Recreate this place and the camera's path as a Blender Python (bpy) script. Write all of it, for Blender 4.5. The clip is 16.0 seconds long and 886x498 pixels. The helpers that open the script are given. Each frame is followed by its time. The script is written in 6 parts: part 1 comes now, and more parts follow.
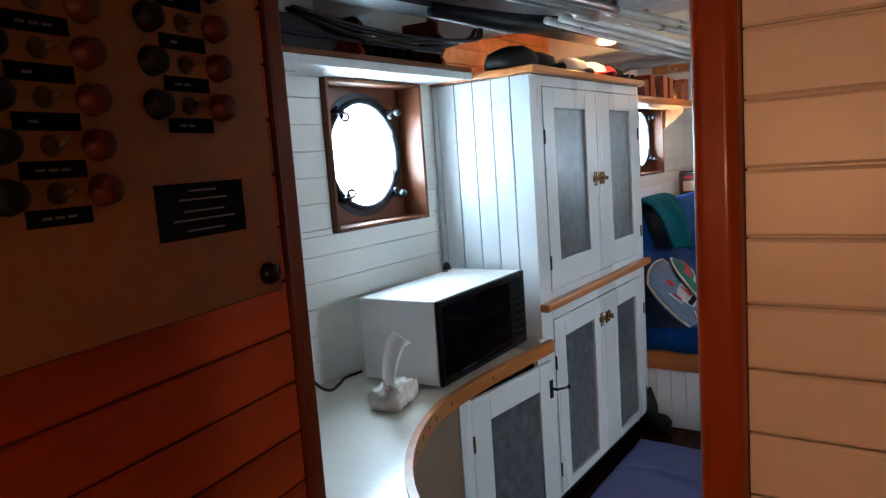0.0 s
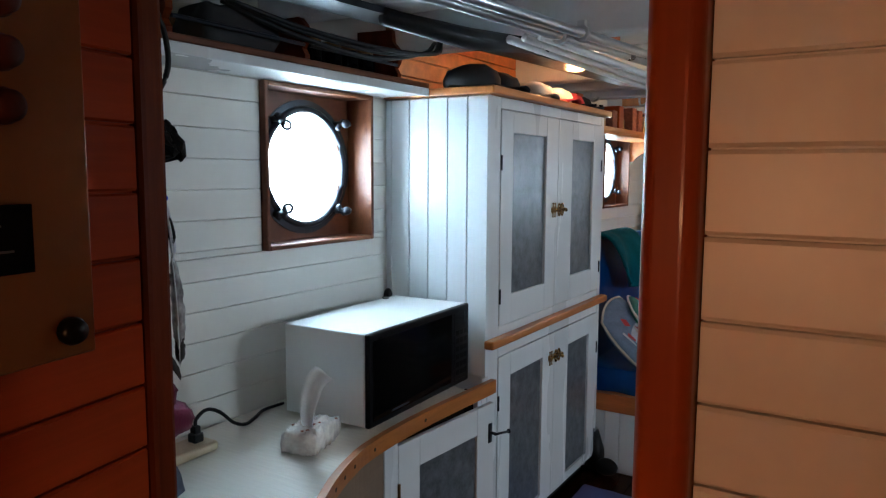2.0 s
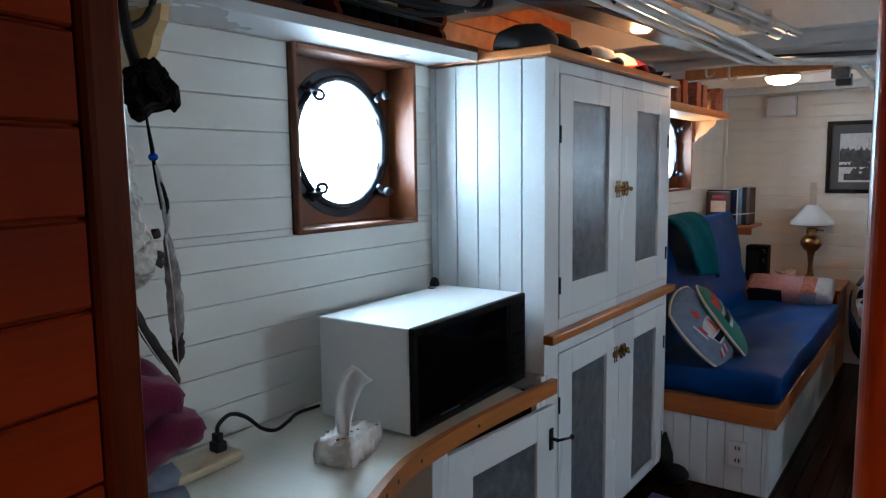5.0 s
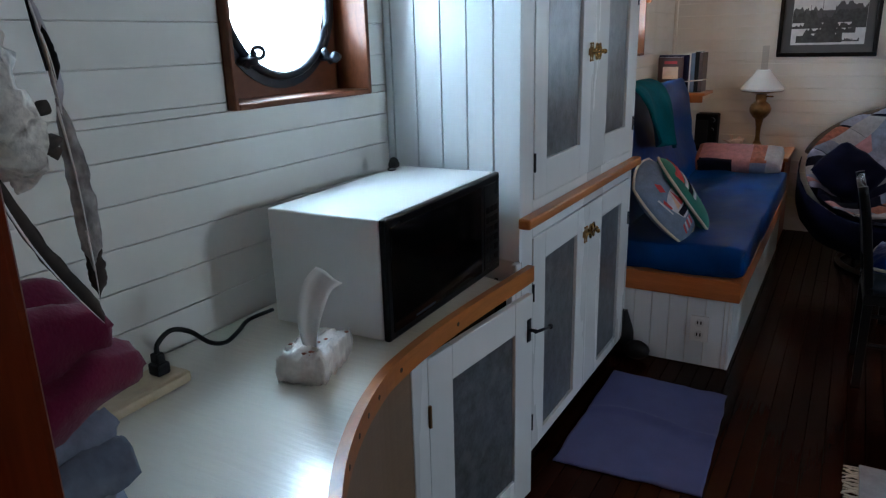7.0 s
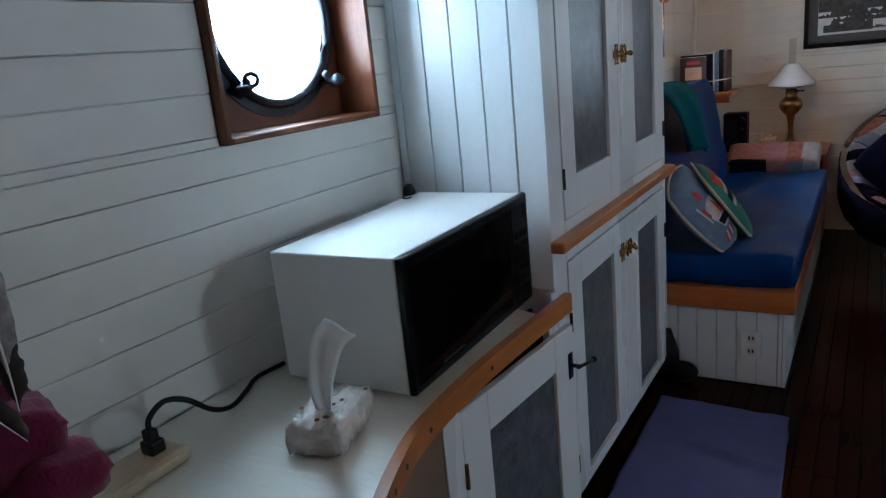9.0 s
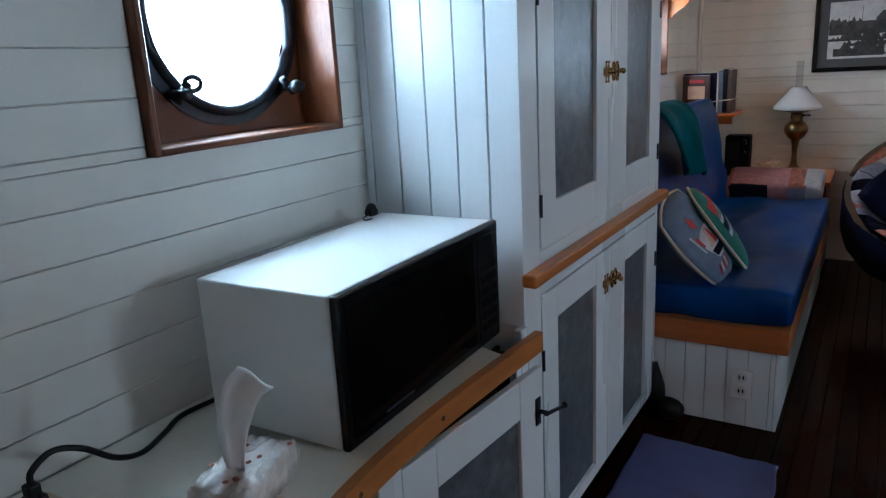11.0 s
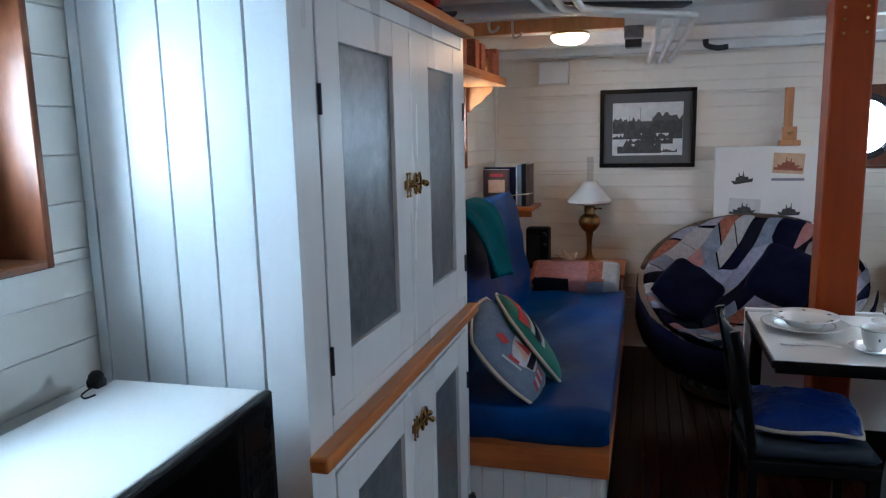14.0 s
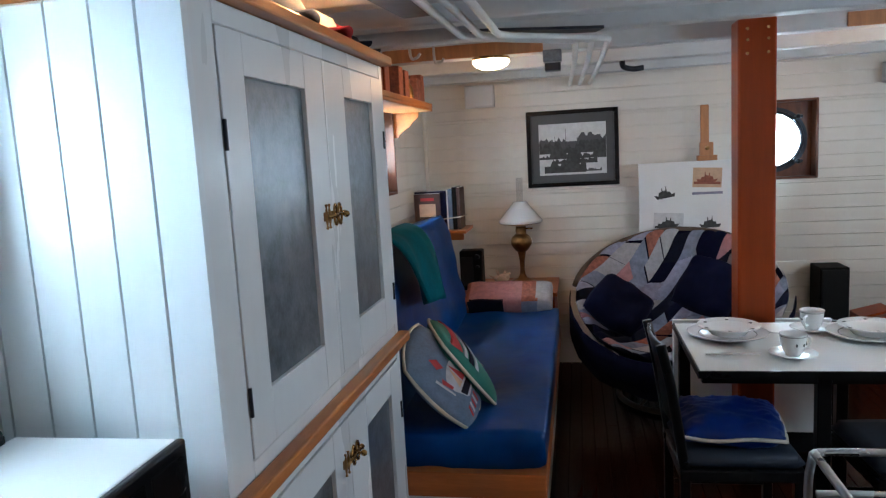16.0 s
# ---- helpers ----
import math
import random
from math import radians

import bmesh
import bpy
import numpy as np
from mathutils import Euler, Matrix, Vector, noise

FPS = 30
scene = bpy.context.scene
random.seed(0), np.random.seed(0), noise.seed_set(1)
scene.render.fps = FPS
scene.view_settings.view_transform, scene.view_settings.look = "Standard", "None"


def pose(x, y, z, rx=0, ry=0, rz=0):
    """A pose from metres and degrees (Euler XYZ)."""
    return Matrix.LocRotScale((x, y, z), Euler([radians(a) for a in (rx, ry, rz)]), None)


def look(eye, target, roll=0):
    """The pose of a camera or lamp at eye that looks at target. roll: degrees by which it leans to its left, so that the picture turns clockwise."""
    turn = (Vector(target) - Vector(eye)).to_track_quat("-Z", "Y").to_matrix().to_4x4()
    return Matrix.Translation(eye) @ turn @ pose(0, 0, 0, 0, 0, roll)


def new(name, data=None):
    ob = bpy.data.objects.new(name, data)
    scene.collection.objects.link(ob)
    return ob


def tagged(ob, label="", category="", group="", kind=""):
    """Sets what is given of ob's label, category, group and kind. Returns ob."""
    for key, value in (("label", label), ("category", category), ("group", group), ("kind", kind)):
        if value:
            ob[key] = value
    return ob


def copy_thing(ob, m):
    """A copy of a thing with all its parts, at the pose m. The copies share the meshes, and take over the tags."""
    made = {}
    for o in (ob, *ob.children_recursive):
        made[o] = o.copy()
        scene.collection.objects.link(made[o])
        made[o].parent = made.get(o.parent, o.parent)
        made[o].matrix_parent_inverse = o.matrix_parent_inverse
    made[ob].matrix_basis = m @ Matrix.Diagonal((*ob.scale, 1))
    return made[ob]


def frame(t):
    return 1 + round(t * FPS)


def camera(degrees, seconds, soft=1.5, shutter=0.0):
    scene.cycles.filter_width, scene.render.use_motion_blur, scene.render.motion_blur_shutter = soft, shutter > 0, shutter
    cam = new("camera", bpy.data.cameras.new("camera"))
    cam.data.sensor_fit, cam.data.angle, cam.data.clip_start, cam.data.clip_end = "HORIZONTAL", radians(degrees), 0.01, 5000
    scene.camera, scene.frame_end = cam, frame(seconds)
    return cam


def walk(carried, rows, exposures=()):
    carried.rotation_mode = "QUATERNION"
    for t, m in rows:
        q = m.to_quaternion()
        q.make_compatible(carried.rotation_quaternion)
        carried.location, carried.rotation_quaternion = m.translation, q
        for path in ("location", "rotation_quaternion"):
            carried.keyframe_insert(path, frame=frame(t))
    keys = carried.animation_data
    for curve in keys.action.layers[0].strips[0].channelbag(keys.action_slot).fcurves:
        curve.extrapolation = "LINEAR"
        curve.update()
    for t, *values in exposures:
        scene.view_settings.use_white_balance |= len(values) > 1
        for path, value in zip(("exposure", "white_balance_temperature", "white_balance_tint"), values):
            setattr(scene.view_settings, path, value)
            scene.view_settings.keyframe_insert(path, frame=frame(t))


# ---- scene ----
cam = camera(64.1, 16.0, soft=1.25)
PATH = [
    (0, (1.33, -2.56, 1.612), (0.194, -0.933, 1.363), -4.1),
    (0.5, (1.323, -2.527, 1.611), (0.163, -0.917, 1.367), -3.5),
    (1, (1.307, -2.468, 1.617), (0.152, -0.851, 1.389), -2.3),
    (1.5, (1.296, -2.394, 1.632), (0.196, -0.738, 1.414), 0.1),
    (2, (1.289, -2.342, 1.634), (0.232, -0.658, 1.422), 0.3),
    (2.5, (1.301, -2.319, 1.628), (0.223, -0.645, 1.437), -0.5),
    (3, (1.281, -2.257, 1.621), (0.145, -0.622, 1.427), -1.0),
    (3.5, (1.267, -2.19, 1.624), (0.076, -0.598, 1.416), -0.3),
    (3.7, (1.259, -2.178, 1.609), (0.063, -0.587, 1.413), -0.4),
    (5.8, (0.99, -2.022, 1.562), (-0.125, -0.396, 1.23), -0.7),
    (6, (0.959, -1.991, 1.579), (-0.145, -0.368, 1.194), -0.6),
    (6.5, (0.901, -1.958, 1.536), (-0.145, -0.333, 1.022), -1.5),
    (7, (0.86, -1.937, 1.53), (-0.102, -0.278, 0.961), -1.5),
    (7.5, (0.858, -1.939, 1.535), (-0.075, -0.269, 0.951), -1.7),
    (8, (0.832, -1.881, 1.534), (-0.134, -0.222, 0.974), -2.4),
    (8.5, (0.782, -1.806, 1.532), (-0.224, -0.163, 0.995), -3.9),
    (8.7, (0.754, -1.785, 1.508), (-0.267, -0.143, 0.997), -5.8),
    (10.8, (0.757, -1.583, 1.513), (-0.298, 0.027, 0.969), -3.9),
    (11, (0.747, -1.55, 1.517), (-0.28, 0.091, 1.016), -3.1),
    (11.5, (0.728, -1.459, 1.535), (-0.18, 0.274, 1.12), -1.6),
    (12, (0.717, -1.392, 1.557), (-0.101, 0.392, 1.175), -1.5),
    (12.5, (0.685, -1.321, 1.584), (-0.053, 0.5, 1.212), -1.1),
    (13, (0.649, -1.251, 1.6), (0.019, 0.612, 1.237), -0.9),
    (13.5, (0.636, -1.199, 1.605), (0.063, 0.687, 1.27), -1.1),
    (14, (0.616, -1.155, 1.606), (0.072, 0.742, 1.284), -1.3),
    (14.5, (0.63, -1.143, 1.6), (0.126, 0.763, 1.268), -2.1),
    (15, (0.645, -1.142, 1.617), (0.183, 0.776, 1.289), -2.5),
    (15.5, (0.652, -1.136, 1.619), (0.229, 0.797, 1.331), -3.1),
    (16, (0.66, -1.131, 1.618), (0.279, 0.814, 1.353), -3.2),
]
walk(cam, [(t, look(eye, target, roll)) for t, eye, target, roll in PATH],
     exposures=[(0.0, 0.38, 5950, 10), (1.2, 0.18, 5950, 10), (2.5, 0.0, 5900, 10), (3.5, -0.02, 5850, 10), (6.5, -0.16, 5800, 10), (8.0, -0.34, 5750, 10), (8.6, -0.38, 5750, 10), (11.0, -0.22, 5600, 10), (12.0, -0.14, 5550, 10), (13.0, 0.06, 5600, 10), (14.5, 0.0, 5600, 10), (16.0, 0.26, 5850, 10)])

# ---- world and light ----
world = bpy.data.worlds.new("sky")
scene.world = world
world.use_nodes = True
wn = world.node_tree.nodes
sky = wn.new("ShaderNodeTexSky")
sky.sky_type, sky.sun_disc = "NISHITA", False
sky.sun_elevation, sky.sun_rotation = radians(38), radians(-90)
world.node_tree.links.new(sky.outputs[0], wn["Background"].inputs[0])
wn["Background"].inputs[1].default_value = 0.12
sun_data = bpy.data.lights.new("sun", "SUN")
sun_data.energy, sun_data.angle, sun_data.color = 1.0, radians(12), (1, 0.96, 0.9)
sun = new("sun", sun_data)
sun.matrix_world = look((-6, 0, 6), (0, 0, 1))


def area(name, eye, target, sx, sy, watts, color):
    d = bpy.data.lights.new(name, "AREA")
    d.shape, d.size, d.size_y, d.energy, d.color = "ELLIPSE", sx, sy, watts, color
    ob = new(name, d)
    ob.matrix_world = look(eye, target)
    return ob


def bulb(name, place, watts, color, r=0.05):
    d = bpy.data.lights.new(name, "POINT")
    d.energy, d.color, d.shadow_soft_size = watts, color, r
    ob = new(name, d)
    ob.location = place
    return ob


DAY = (0.60, 0.84, 1.0)
WARM = (1.0, 0.52, 0.22)
area("daylight_galley", (-0.98, 0.18, 2.42), (-0.50, -0.40, 1.62), 0.95, 0.85, 116, DAY)
area("daylight_galley", (-0.60, -0.36, 1.66), (-0.10, -0.36, 1.52), 0.40, 0.40, 1.3, DAY)
area("daylight_saloon", (-1.05, 2.95, 2.05), (-0.55, 2.95, 1.64), 0.95, 0.8, 13, DAY)
area("daylight_bulkhead", (2.01, 4.8, 1.95), (2.01, 4.2, 1.58), 0.8, 0.7, 24, DAY)
# two unseen fill lamps before the closed starboard wall, added to brighten saloon and cabinet
area("fill_starboard", (3.38, 2.6, 1.62), (1.0, 2.8, 1.15), 0.5, 0.5, 9, (0.82, 0.93, 1.0))
area("fill_starboard", (3.38, 0.3, 1.55), (0.2, 0.9, 0.75), 0.5, 0.5, 31, (0.82, 0.93, 1.0))
bulb("lamp_glow", (0.22, 2.74, 2.03), 5.0, WARM)
bulb("lamp_glow", (0.06, 0.73, 2.10), 9.5, (1.0, 0.44, 0.15))
bulb("lamp_glow", (2.35, 2.74, 2.03), 5.0, WARM)
bulb("lamp_glow", (1.05, -3.32, 1.5), 14.5, (1.0, 0.45, 0.20))

# ---- materials ----
MATS = {}


def material(name, color, rough=0.5, metal=0.0, vary=0.12, scale=6.0, bump=0.1, bump_scale=60.0, stretch=(1, 1, 1),
             coat=0.0, piece=0.0, dirt=None, dirt_amount=0.0, dirt_scale=3.0, sheen=0.0, transmission=0.0, emit=0.0, spec=0.5):
    """A surface with a slow and a fine variation of colour, relief, and, where asked, dirt and a shade of its own for each piece."""
    m = bpy.data.materials.new(name)
    m.use_nodes = True
    n, l = m.node_tree.nodes, m.node_tree.links
    b = n["Principled BSDF"]
    tc, mp = n.new("ShaderNodeTexCoord"), n.new("ShaderNodeMapping")
    mp.inputs["Scale"].default_value = stretch
    l.new(tc.outputs["Object"], mp.inputs[0])
    slow, fine = n.new("ShaderNodeTexNoise"), n.new("ShaderNodeTexNoise")
    slow.inputs["Scale"].default_value, slow.inputs["Detail"].default_value = scale, 5
    fine.inputs["Scale"].default_value, fine.inputs["Detail"].default_value = bump_scale, 4
    l.new(mp.outputs[0], slow.inputs[0])
    l.new(mp.outputs[0], fine.inputs[0])
    add = n.new("ShaderNodeMath")
    add.operation = "MULTIPLY_ADD"
    l.new(fine.outputs[0], add.inputs[0])
    add.inputs[1].default_value = 0.4
    l.new(slow.outputs[0], add.inputs[2])
    last = add.outputs[0]
    if piece:
        info, pm = n.new("ShaderNodeObjectInfo"), n.new("ShaderNodeMath")
        pm.operation, pm.inputs[1].default_value = "MULTIPLY_ADD", piece
        l.new(info.outputs["Random"], pm.inputs[0])
        l.new(last, pm.inputs[2])
        last = pm.outputs[0]
    ramp = n.new("ShaderNodeMapRange")
    ramp.inputs["From Min"].default_value, ramp.inputs["From Max"].default_value = 0.4, 1.0 + piece
    ramp.inputs["To Min"].default_value, ramp.inputs["To Max"].default_value = 1 - vary, 1 + vary
    l.new(last, ramp.inputs[0])
    mul = n.new("ShaderNodeVectorMath")
    mul.operation = "MULTIPLY"
    mul.inputs[0].default_value = color
    l.new(ramp.outputs[0], mul.inputs[1])
    out = mul.outputs[0]
    if dirt:
        dn, dr, mix = n.new("ShaderNodeTexNoise"), n.new("ShaderNodeMapRange"), n.new("ShaderNodeMix")
        dn.inputs["Scale"].default_value, dn.inputs["Detail"].default_value = dirt_scale, 8
        l.new(mp.outputs[0], dn.inputs[0])
        dr.inputs["From Min"].default_value, dr.inputs["From Max"].default_value = 0.5, 0.75
        dr.inputs["To Max"].default_value = dirt_amount
        l.new(dn.outputs[0], dr.inputs[0])
        mix.data_type = "RGBA"
        l.new(dr.outputs[0], mix.inputs[0])
        l.new(out, mix.inputs[6])
        mix.inputs[7].default_value = (*dirt, 1)
        out = mix.outputs[2]
    l.new(out, b.inputs["Base Color"])
    rr = n.new("ShaderNodeMapRange")
    rr.inputs["To Min"].default_value, rr.inputs["To Max"].default_value = max(0.02, rough - 0.1), min(1, rough + 0.1)
    l.new(slow.outputs[0], rr.inputs[0])
    l.new(rr.outputs[0], b.inputs["Roughness"])
    b.inputs["Specular IOR Level"].default_value = spec
    b.inputs["Metallic"].default_value = metal
    b.inputs["Coat Weight"].default_value = coat
    b.inputs["Coat Roughness"].default_value = 0.12
    b.inputs["Sheen Weight"].default_value = sheen
    b.inputs["Transmission Weight"].default_value = transmission
    if emit:
        b.inputs["Emission Color"].default_value = (*color, 1)
        b.inputs["Emission Strength"].default_value = emit
    if bump:
        bp = n.new("ShaderNodeBump")
        bp.inputs["Strength"].default_value, bp.inputs["Distance"].default_value = bump, 0.004
        l.new(add.outputs[0], bp.inputs["Height"])
        l.new(bp.outputs[0], b.inputs["Normal"])
        l.new(bp.outputs[0], b.inputs["Coat Normal"])
    MATS[name] = m
    return m


WHITE = material("white_paint", (0.74, 0.72, 0.665), 0.32, vary=0.05, scale=4, bump=0.12, bump_scale=45, piece=0.15,
                 dirt=(0.5, 0.46, 0.38), dirt_amount=0.25, dirt_scale=5)
WHITE_V = material("white_paint_boards", (0.70, 0.74, 0.76), 0.3, vary=0.04, scale=3, bump=0.12, bump_scale=35, stretch=(1, 1, 0.15), piece=0.1)
WHITE_D = material("white_paint_doors", (0.68, 0.70, 0.71), 0.28, vary=0.05, scale=3, bump=0.15, bump_scale=30, stretch=(1, 1, 0.2))
CREAM = material("cream_paint", (0.76, 0.72, 0.65), 0.35, vary=0.05, scale=4, bump=0.1, piece=0.15, dirt=(0.45, 0.38, 0.27), dirt_amount=0.25)
DECK = material("deckhead_paint", (0.66, 0.67, 0.67), 0.45, vary=0.1, scale=3, bump=0.2, bump_scale=30, dirt=(0.3, 0.27, 0.22), dirt_amount=0.4)
COUNTER = material("counter_gloss", (0.82, 0.78, 0.68), 0.2, vary=0.05, scale=3, bump=0.5, bump_scale=48, stretch=(0.25, 1.6, 1), coat=0.7)
MAHOGANY = material("mahogany", (0.215, 0.024, 0.003), 0.45, spec=0.03, vary=0.4, scale=4, bump=0.06, bump_scale=30, stretch=(0.25, 3, 5), piece=0.5)
MAHOGANY_V = material("mahogany_upright", (0.27, 0.040, 0.005), 0.34, spec=0.2, vary=0.18, scale=4, bump=0.04, bump_scale=30, stretch=(3, 3, 0.2), coat=0.06)
PORTWOOD = material("port_lining_wood", (0.115, 0.036, 0.014), 0.42, spec=0.25, vary=0.4, scale=5, bump=0.12, bump_scale=30, stretch=(6, 1, 2), coat=0.10)
OAK = material("varnished_oak", (0.42, 0.145, 0.035), 0.38, spec=0.35, vary=0.3, scale=5, bump=0.08, bump_scale=50, stretch=(4, 0.4, 4), coat=0.08,
               dirt=(0.2, 0.075, 0.025), dirt_amount=0.5, dirt_scale=4)
OAK_X = material("varnished_oak_cross", (0.38, 0.11, 0.025), 0.38, spec=0.35, vary=0.3, scale=5, bump=0.08, bump_scale=50, stretch=(0.4, 4, 4), coat=0.08)
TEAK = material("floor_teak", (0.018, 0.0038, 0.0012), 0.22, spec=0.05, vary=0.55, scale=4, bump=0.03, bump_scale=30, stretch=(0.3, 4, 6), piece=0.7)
VENEER = material("dark_veneer", (0.20, 0.135, 0.09), 0.4, vary=0.2, scale=4, bump=0.04, stretch=(1, 1, 3))
ZINC = material("galvanised_sheet", (0.15, 0.168, 0.19), 0.34, metal=0.5, vary=0.45, scale=22, bump=0.3, bump_scale=90, dirt=(0.29, 0.31, 0.335), dirt_amount=0.5, dirt_scale=16)
BLACK = material("black_plastic", (0.003, 0.003, 0.0035), 0.3, spec=0.15, vary=0.2, bump=0.02)
BLACK_GLASS = material("black_glass", (0.002, 0.002, 0.002), 0.08, spec=0.15, vary=0.1, bump=0)
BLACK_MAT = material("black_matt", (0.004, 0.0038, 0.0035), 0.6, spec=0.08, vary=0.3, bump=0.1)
ENAMEL = material("white_enamel", (0.76, 0.77, 0.76), 0.45, vary=0.03, bump=0.05, bump_scale=160)
BRASS = material("brass", (0.40, 0.235, 0.085), 0.27, metal=1.0, vary=0.25, scale=20, bump=0.03)
OLDBRASS = material("aged_brass", (0.26, 0.145, 0.058), 0.32, metal=1.0, vary=0.4, scale=18, bump=0.05)
BRONZE = material("dark_bronze", (0.022, 0.026, 0.034), 0.35, metal=0.6, vary=0.4, scale=14, bump=0.1)
STEEL = material("brushed_steel", (0.55, 0.56, 0.57), 0.3, metal=1.0, vary=0.15, scale=10, bump=0.05)
PIPEGREY = material("painted_pipe", (0.66, 0.67, 0.66), 0.35, vary=0.12, scale=8, bump=0.08)
RUBBER = material("black_rubber", (0.005, 0.005, 0.005), 0.5, spec=0.25, vary=0.3, bump=0.05)
BLUE = material("blue_vinyl", (0.0008, 0.039, 0.170), 0.34, spec=0.14, vary=0.4, scale=3, bump=0.75, bump_scale=6)
NAVY = material("navy_cloth", (0.003, 0.0038, 0.015), 0.85, spec=0.06, vary=0.3, scale=8, bump=0.3, bump_scale=30)
TEAL = material("teal_cloth", (0.003, 0.078, 0.10), 0.85, vary=0.35, scale=8, bump=0.5, bump_scale=90, spec=0.05)
FLEECE = material("plum_fleece", (0.10, 0.005, 0.028), 0.9, vary=0.25, scale=10, bump=0.5, bump_scale=160, sheen=0.15, spec=0.1)
GREYCLOTH = material("grey_blue_cloth", (0.16, 0.18, 0.24), 0.85, vary=0.4, scale=14, bump=0.4, bump_scale=60)
PALECLOTH = material("pale_cloth", (0.48, 0.48, 0.52), 0.85, vary=0.25, scale=14, bump=0.4, bump_scale=60)
SHIRT = material("slate_shirt_cloth", (0.10, 0.12, 0.165), 0.85, vary=0.45, scale=16, bump=0.5, bump_scale=50)
MATCLOTH = material("lavender_mat", (0.085, 0.095, 0.23), 0.85, vary=0.15, scale=9, bump=0.4, bump_scale=180)
RUGCLOTH = material("pale_rug", (0.30, 0.29, 0.30), 0.9, vary=0.2, scale=20, bump=0.5, bump_scale=120)
PAPER = material("paper", (0.78, 0.78, 0.77), 0.7, vary=0.04, bump=0.03)
TISSUE = material("tissue", (0.80, 0.80, 0.80), 0.9, vary=0.05, bump=0.2, bump_scale=30)
FILM = material("printed_film", (0.88, 0.80, 0.73), 0.2, transmission=0.25, vary=0.25, scale=30, bump=0.3, bump_scale=40, dirt=(0.45, 0.22, 0.14), dirt_amount=0.5, dirt_scale=28)
CHINA = material("china", (0.82, 0.82, 0.81), 0.12, vary=0.02, bump=0)
OPAL = material("opal_glass", (0.78, 0.80, 0.82), 0.15, vary=0.03, bump=0)
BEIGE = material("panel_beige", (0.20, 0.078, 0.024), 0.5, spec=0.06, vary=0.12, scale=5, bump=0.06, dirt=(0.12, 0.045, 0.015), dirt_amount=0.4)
LABEL = material("label_black", (0.003, 0.003, 0.003), 0.8, spec=0.02, vary=0.2, bump=0)
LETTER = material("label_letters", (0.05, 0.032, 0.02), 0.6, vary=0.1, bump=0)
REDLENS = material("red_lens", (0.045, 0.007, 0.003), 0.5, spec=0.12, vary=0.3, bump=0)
PINE = material("pine", (0.46, 0.20, 0.075), 0.45, vary=0.25, scale=6, bump=0.08, stretch=(5, 5, 0.5))
PALEWOOD = material("pale_wood", (0.50, 0.40, 0.26), 0.5, vary=0.15, scale=8, bump=0.06)
DRIFT = material("driftwood", (0.80, 0.79, 0.73), 0.75, vary=0.45, scale=40, bump=1.0, bump_scale=110, dirt=(0.10, 0.085, 0.06), dirt_amount=1.0, dirt_scale=45)
BARK = material("dark_branch", (0.045, 0.035, 0.028), 0.8, vary=0.5, scale=25, bump=0.7, bump_scale=70)
FEATHER = material("feather", (0.34, 0.325, 0.315), 0.8, vary=0.8, scale=55, bump=0.5, bump_scale=160, stretch=(1, 1, 0.6), dirt=(0.07, 0.065, 0.06), dirt_amount=0.8, dirt_scale=50)
BEAD = material("blue_bead", (0.01, 0.10, 0.75), 0.1, vary=0.1, bump=0)
CHARCOAL = material("charcoal_cloth", (0.014, 0.014, 0.015), 0.85, vary=0.3, scale=9, bump=0.3)
CAPWHITE = material("cap_white", (0.66, 0.58, 0.50), 0.85, vary=0.1, bump=0.3, bump_scale=90)
CAPRED = material("cap_red", (0.42, 0.03, 0.035), 0.85, vary=0.2, bump=0.3, bump_scale=90)
# dark red wood; for the lobby end post the mahogany darkened by its shade
DARKWOOD_SHADED = material("dark_mahogany_shaded", (0.10, 0.016, 0.003), 0.4, spec=0.05, vary=0.35, scale=5, bump=0.05, bump_scale=40, stretch=(4, 4, 0.25))
WICKER = material("bamboo_pole", (0.07, 0.04, 0.02), 0.45, vary=0.4, scale=12, bump=0.2)
SHELL = material("shell", (0.62, 0.47, 0.36), 0.4, vary=0.3, scale=30, bump=0.4)
GLOW = material("lamp_glass_lit", (1.0, 0.76, 0.46), 0.3, vary=0.02, bump=0, emit=9.0)
SKYCARD = material("bright_sky", (0.76, 0.91, 1.0), 1, vary=0.0, bump=0, emit=32.0)
PINKCLOTH = material("patch_pink", (0.33, 0.15, 0.15), 0.85, vary=0.25, scale=30, bump=0.3, bump_scale=90)
RUSTCLOTH = material("patch_rust", (0.26, 0.085, 0.05), 0.85, vary=0.5, scale=40, bump=0.3, bump_scale=90)
LILACCLOTH = material("patch_lilac", (0.23, 0.23, 0.31), 0.85, vary=0.25, scale=30, bump=0.3, bump_scale=90)
INKCLOTH = material("patch_ink", (0.005, 0.006, 0.014), 0.85, spec=0.1, vary=0.4, scale=30, bump=0.3, bump_scale=90)
PALEPATCH = material("patch_pale", (0.31, 0.295, 0.30), 0.85, vary=0.2, scale=30, bump=0.3, bump_scale=90)
GREENCLOTH = material("green_cloth", (0.012, 0.14, 0.105), 0.8, vary=0.2, bump=0.3, bump_scale=90)
DENIM = material("denim_cloth", (0.12, 0.17, 0.25), 0.85, vary=0.3, scale=20, bump=0.4, bump_scale=120)
CORD = material("cream_cord", (0.55, 0.48, 0.38), 0.85, vary=0.2, bump=0.6, bump_scale=200)
MATTBLUE = material("seat_blue", (0.002, 0.020, 0.13), 0.38, spec=0.2, vary=0.3, scale=9, bump=0.3, bump_scale=20)
SLATE = material("slate_vinyl", (0.02, 0.027, 0.04), 0.5, spec=0.2, vary=0.2, bump=0.1)
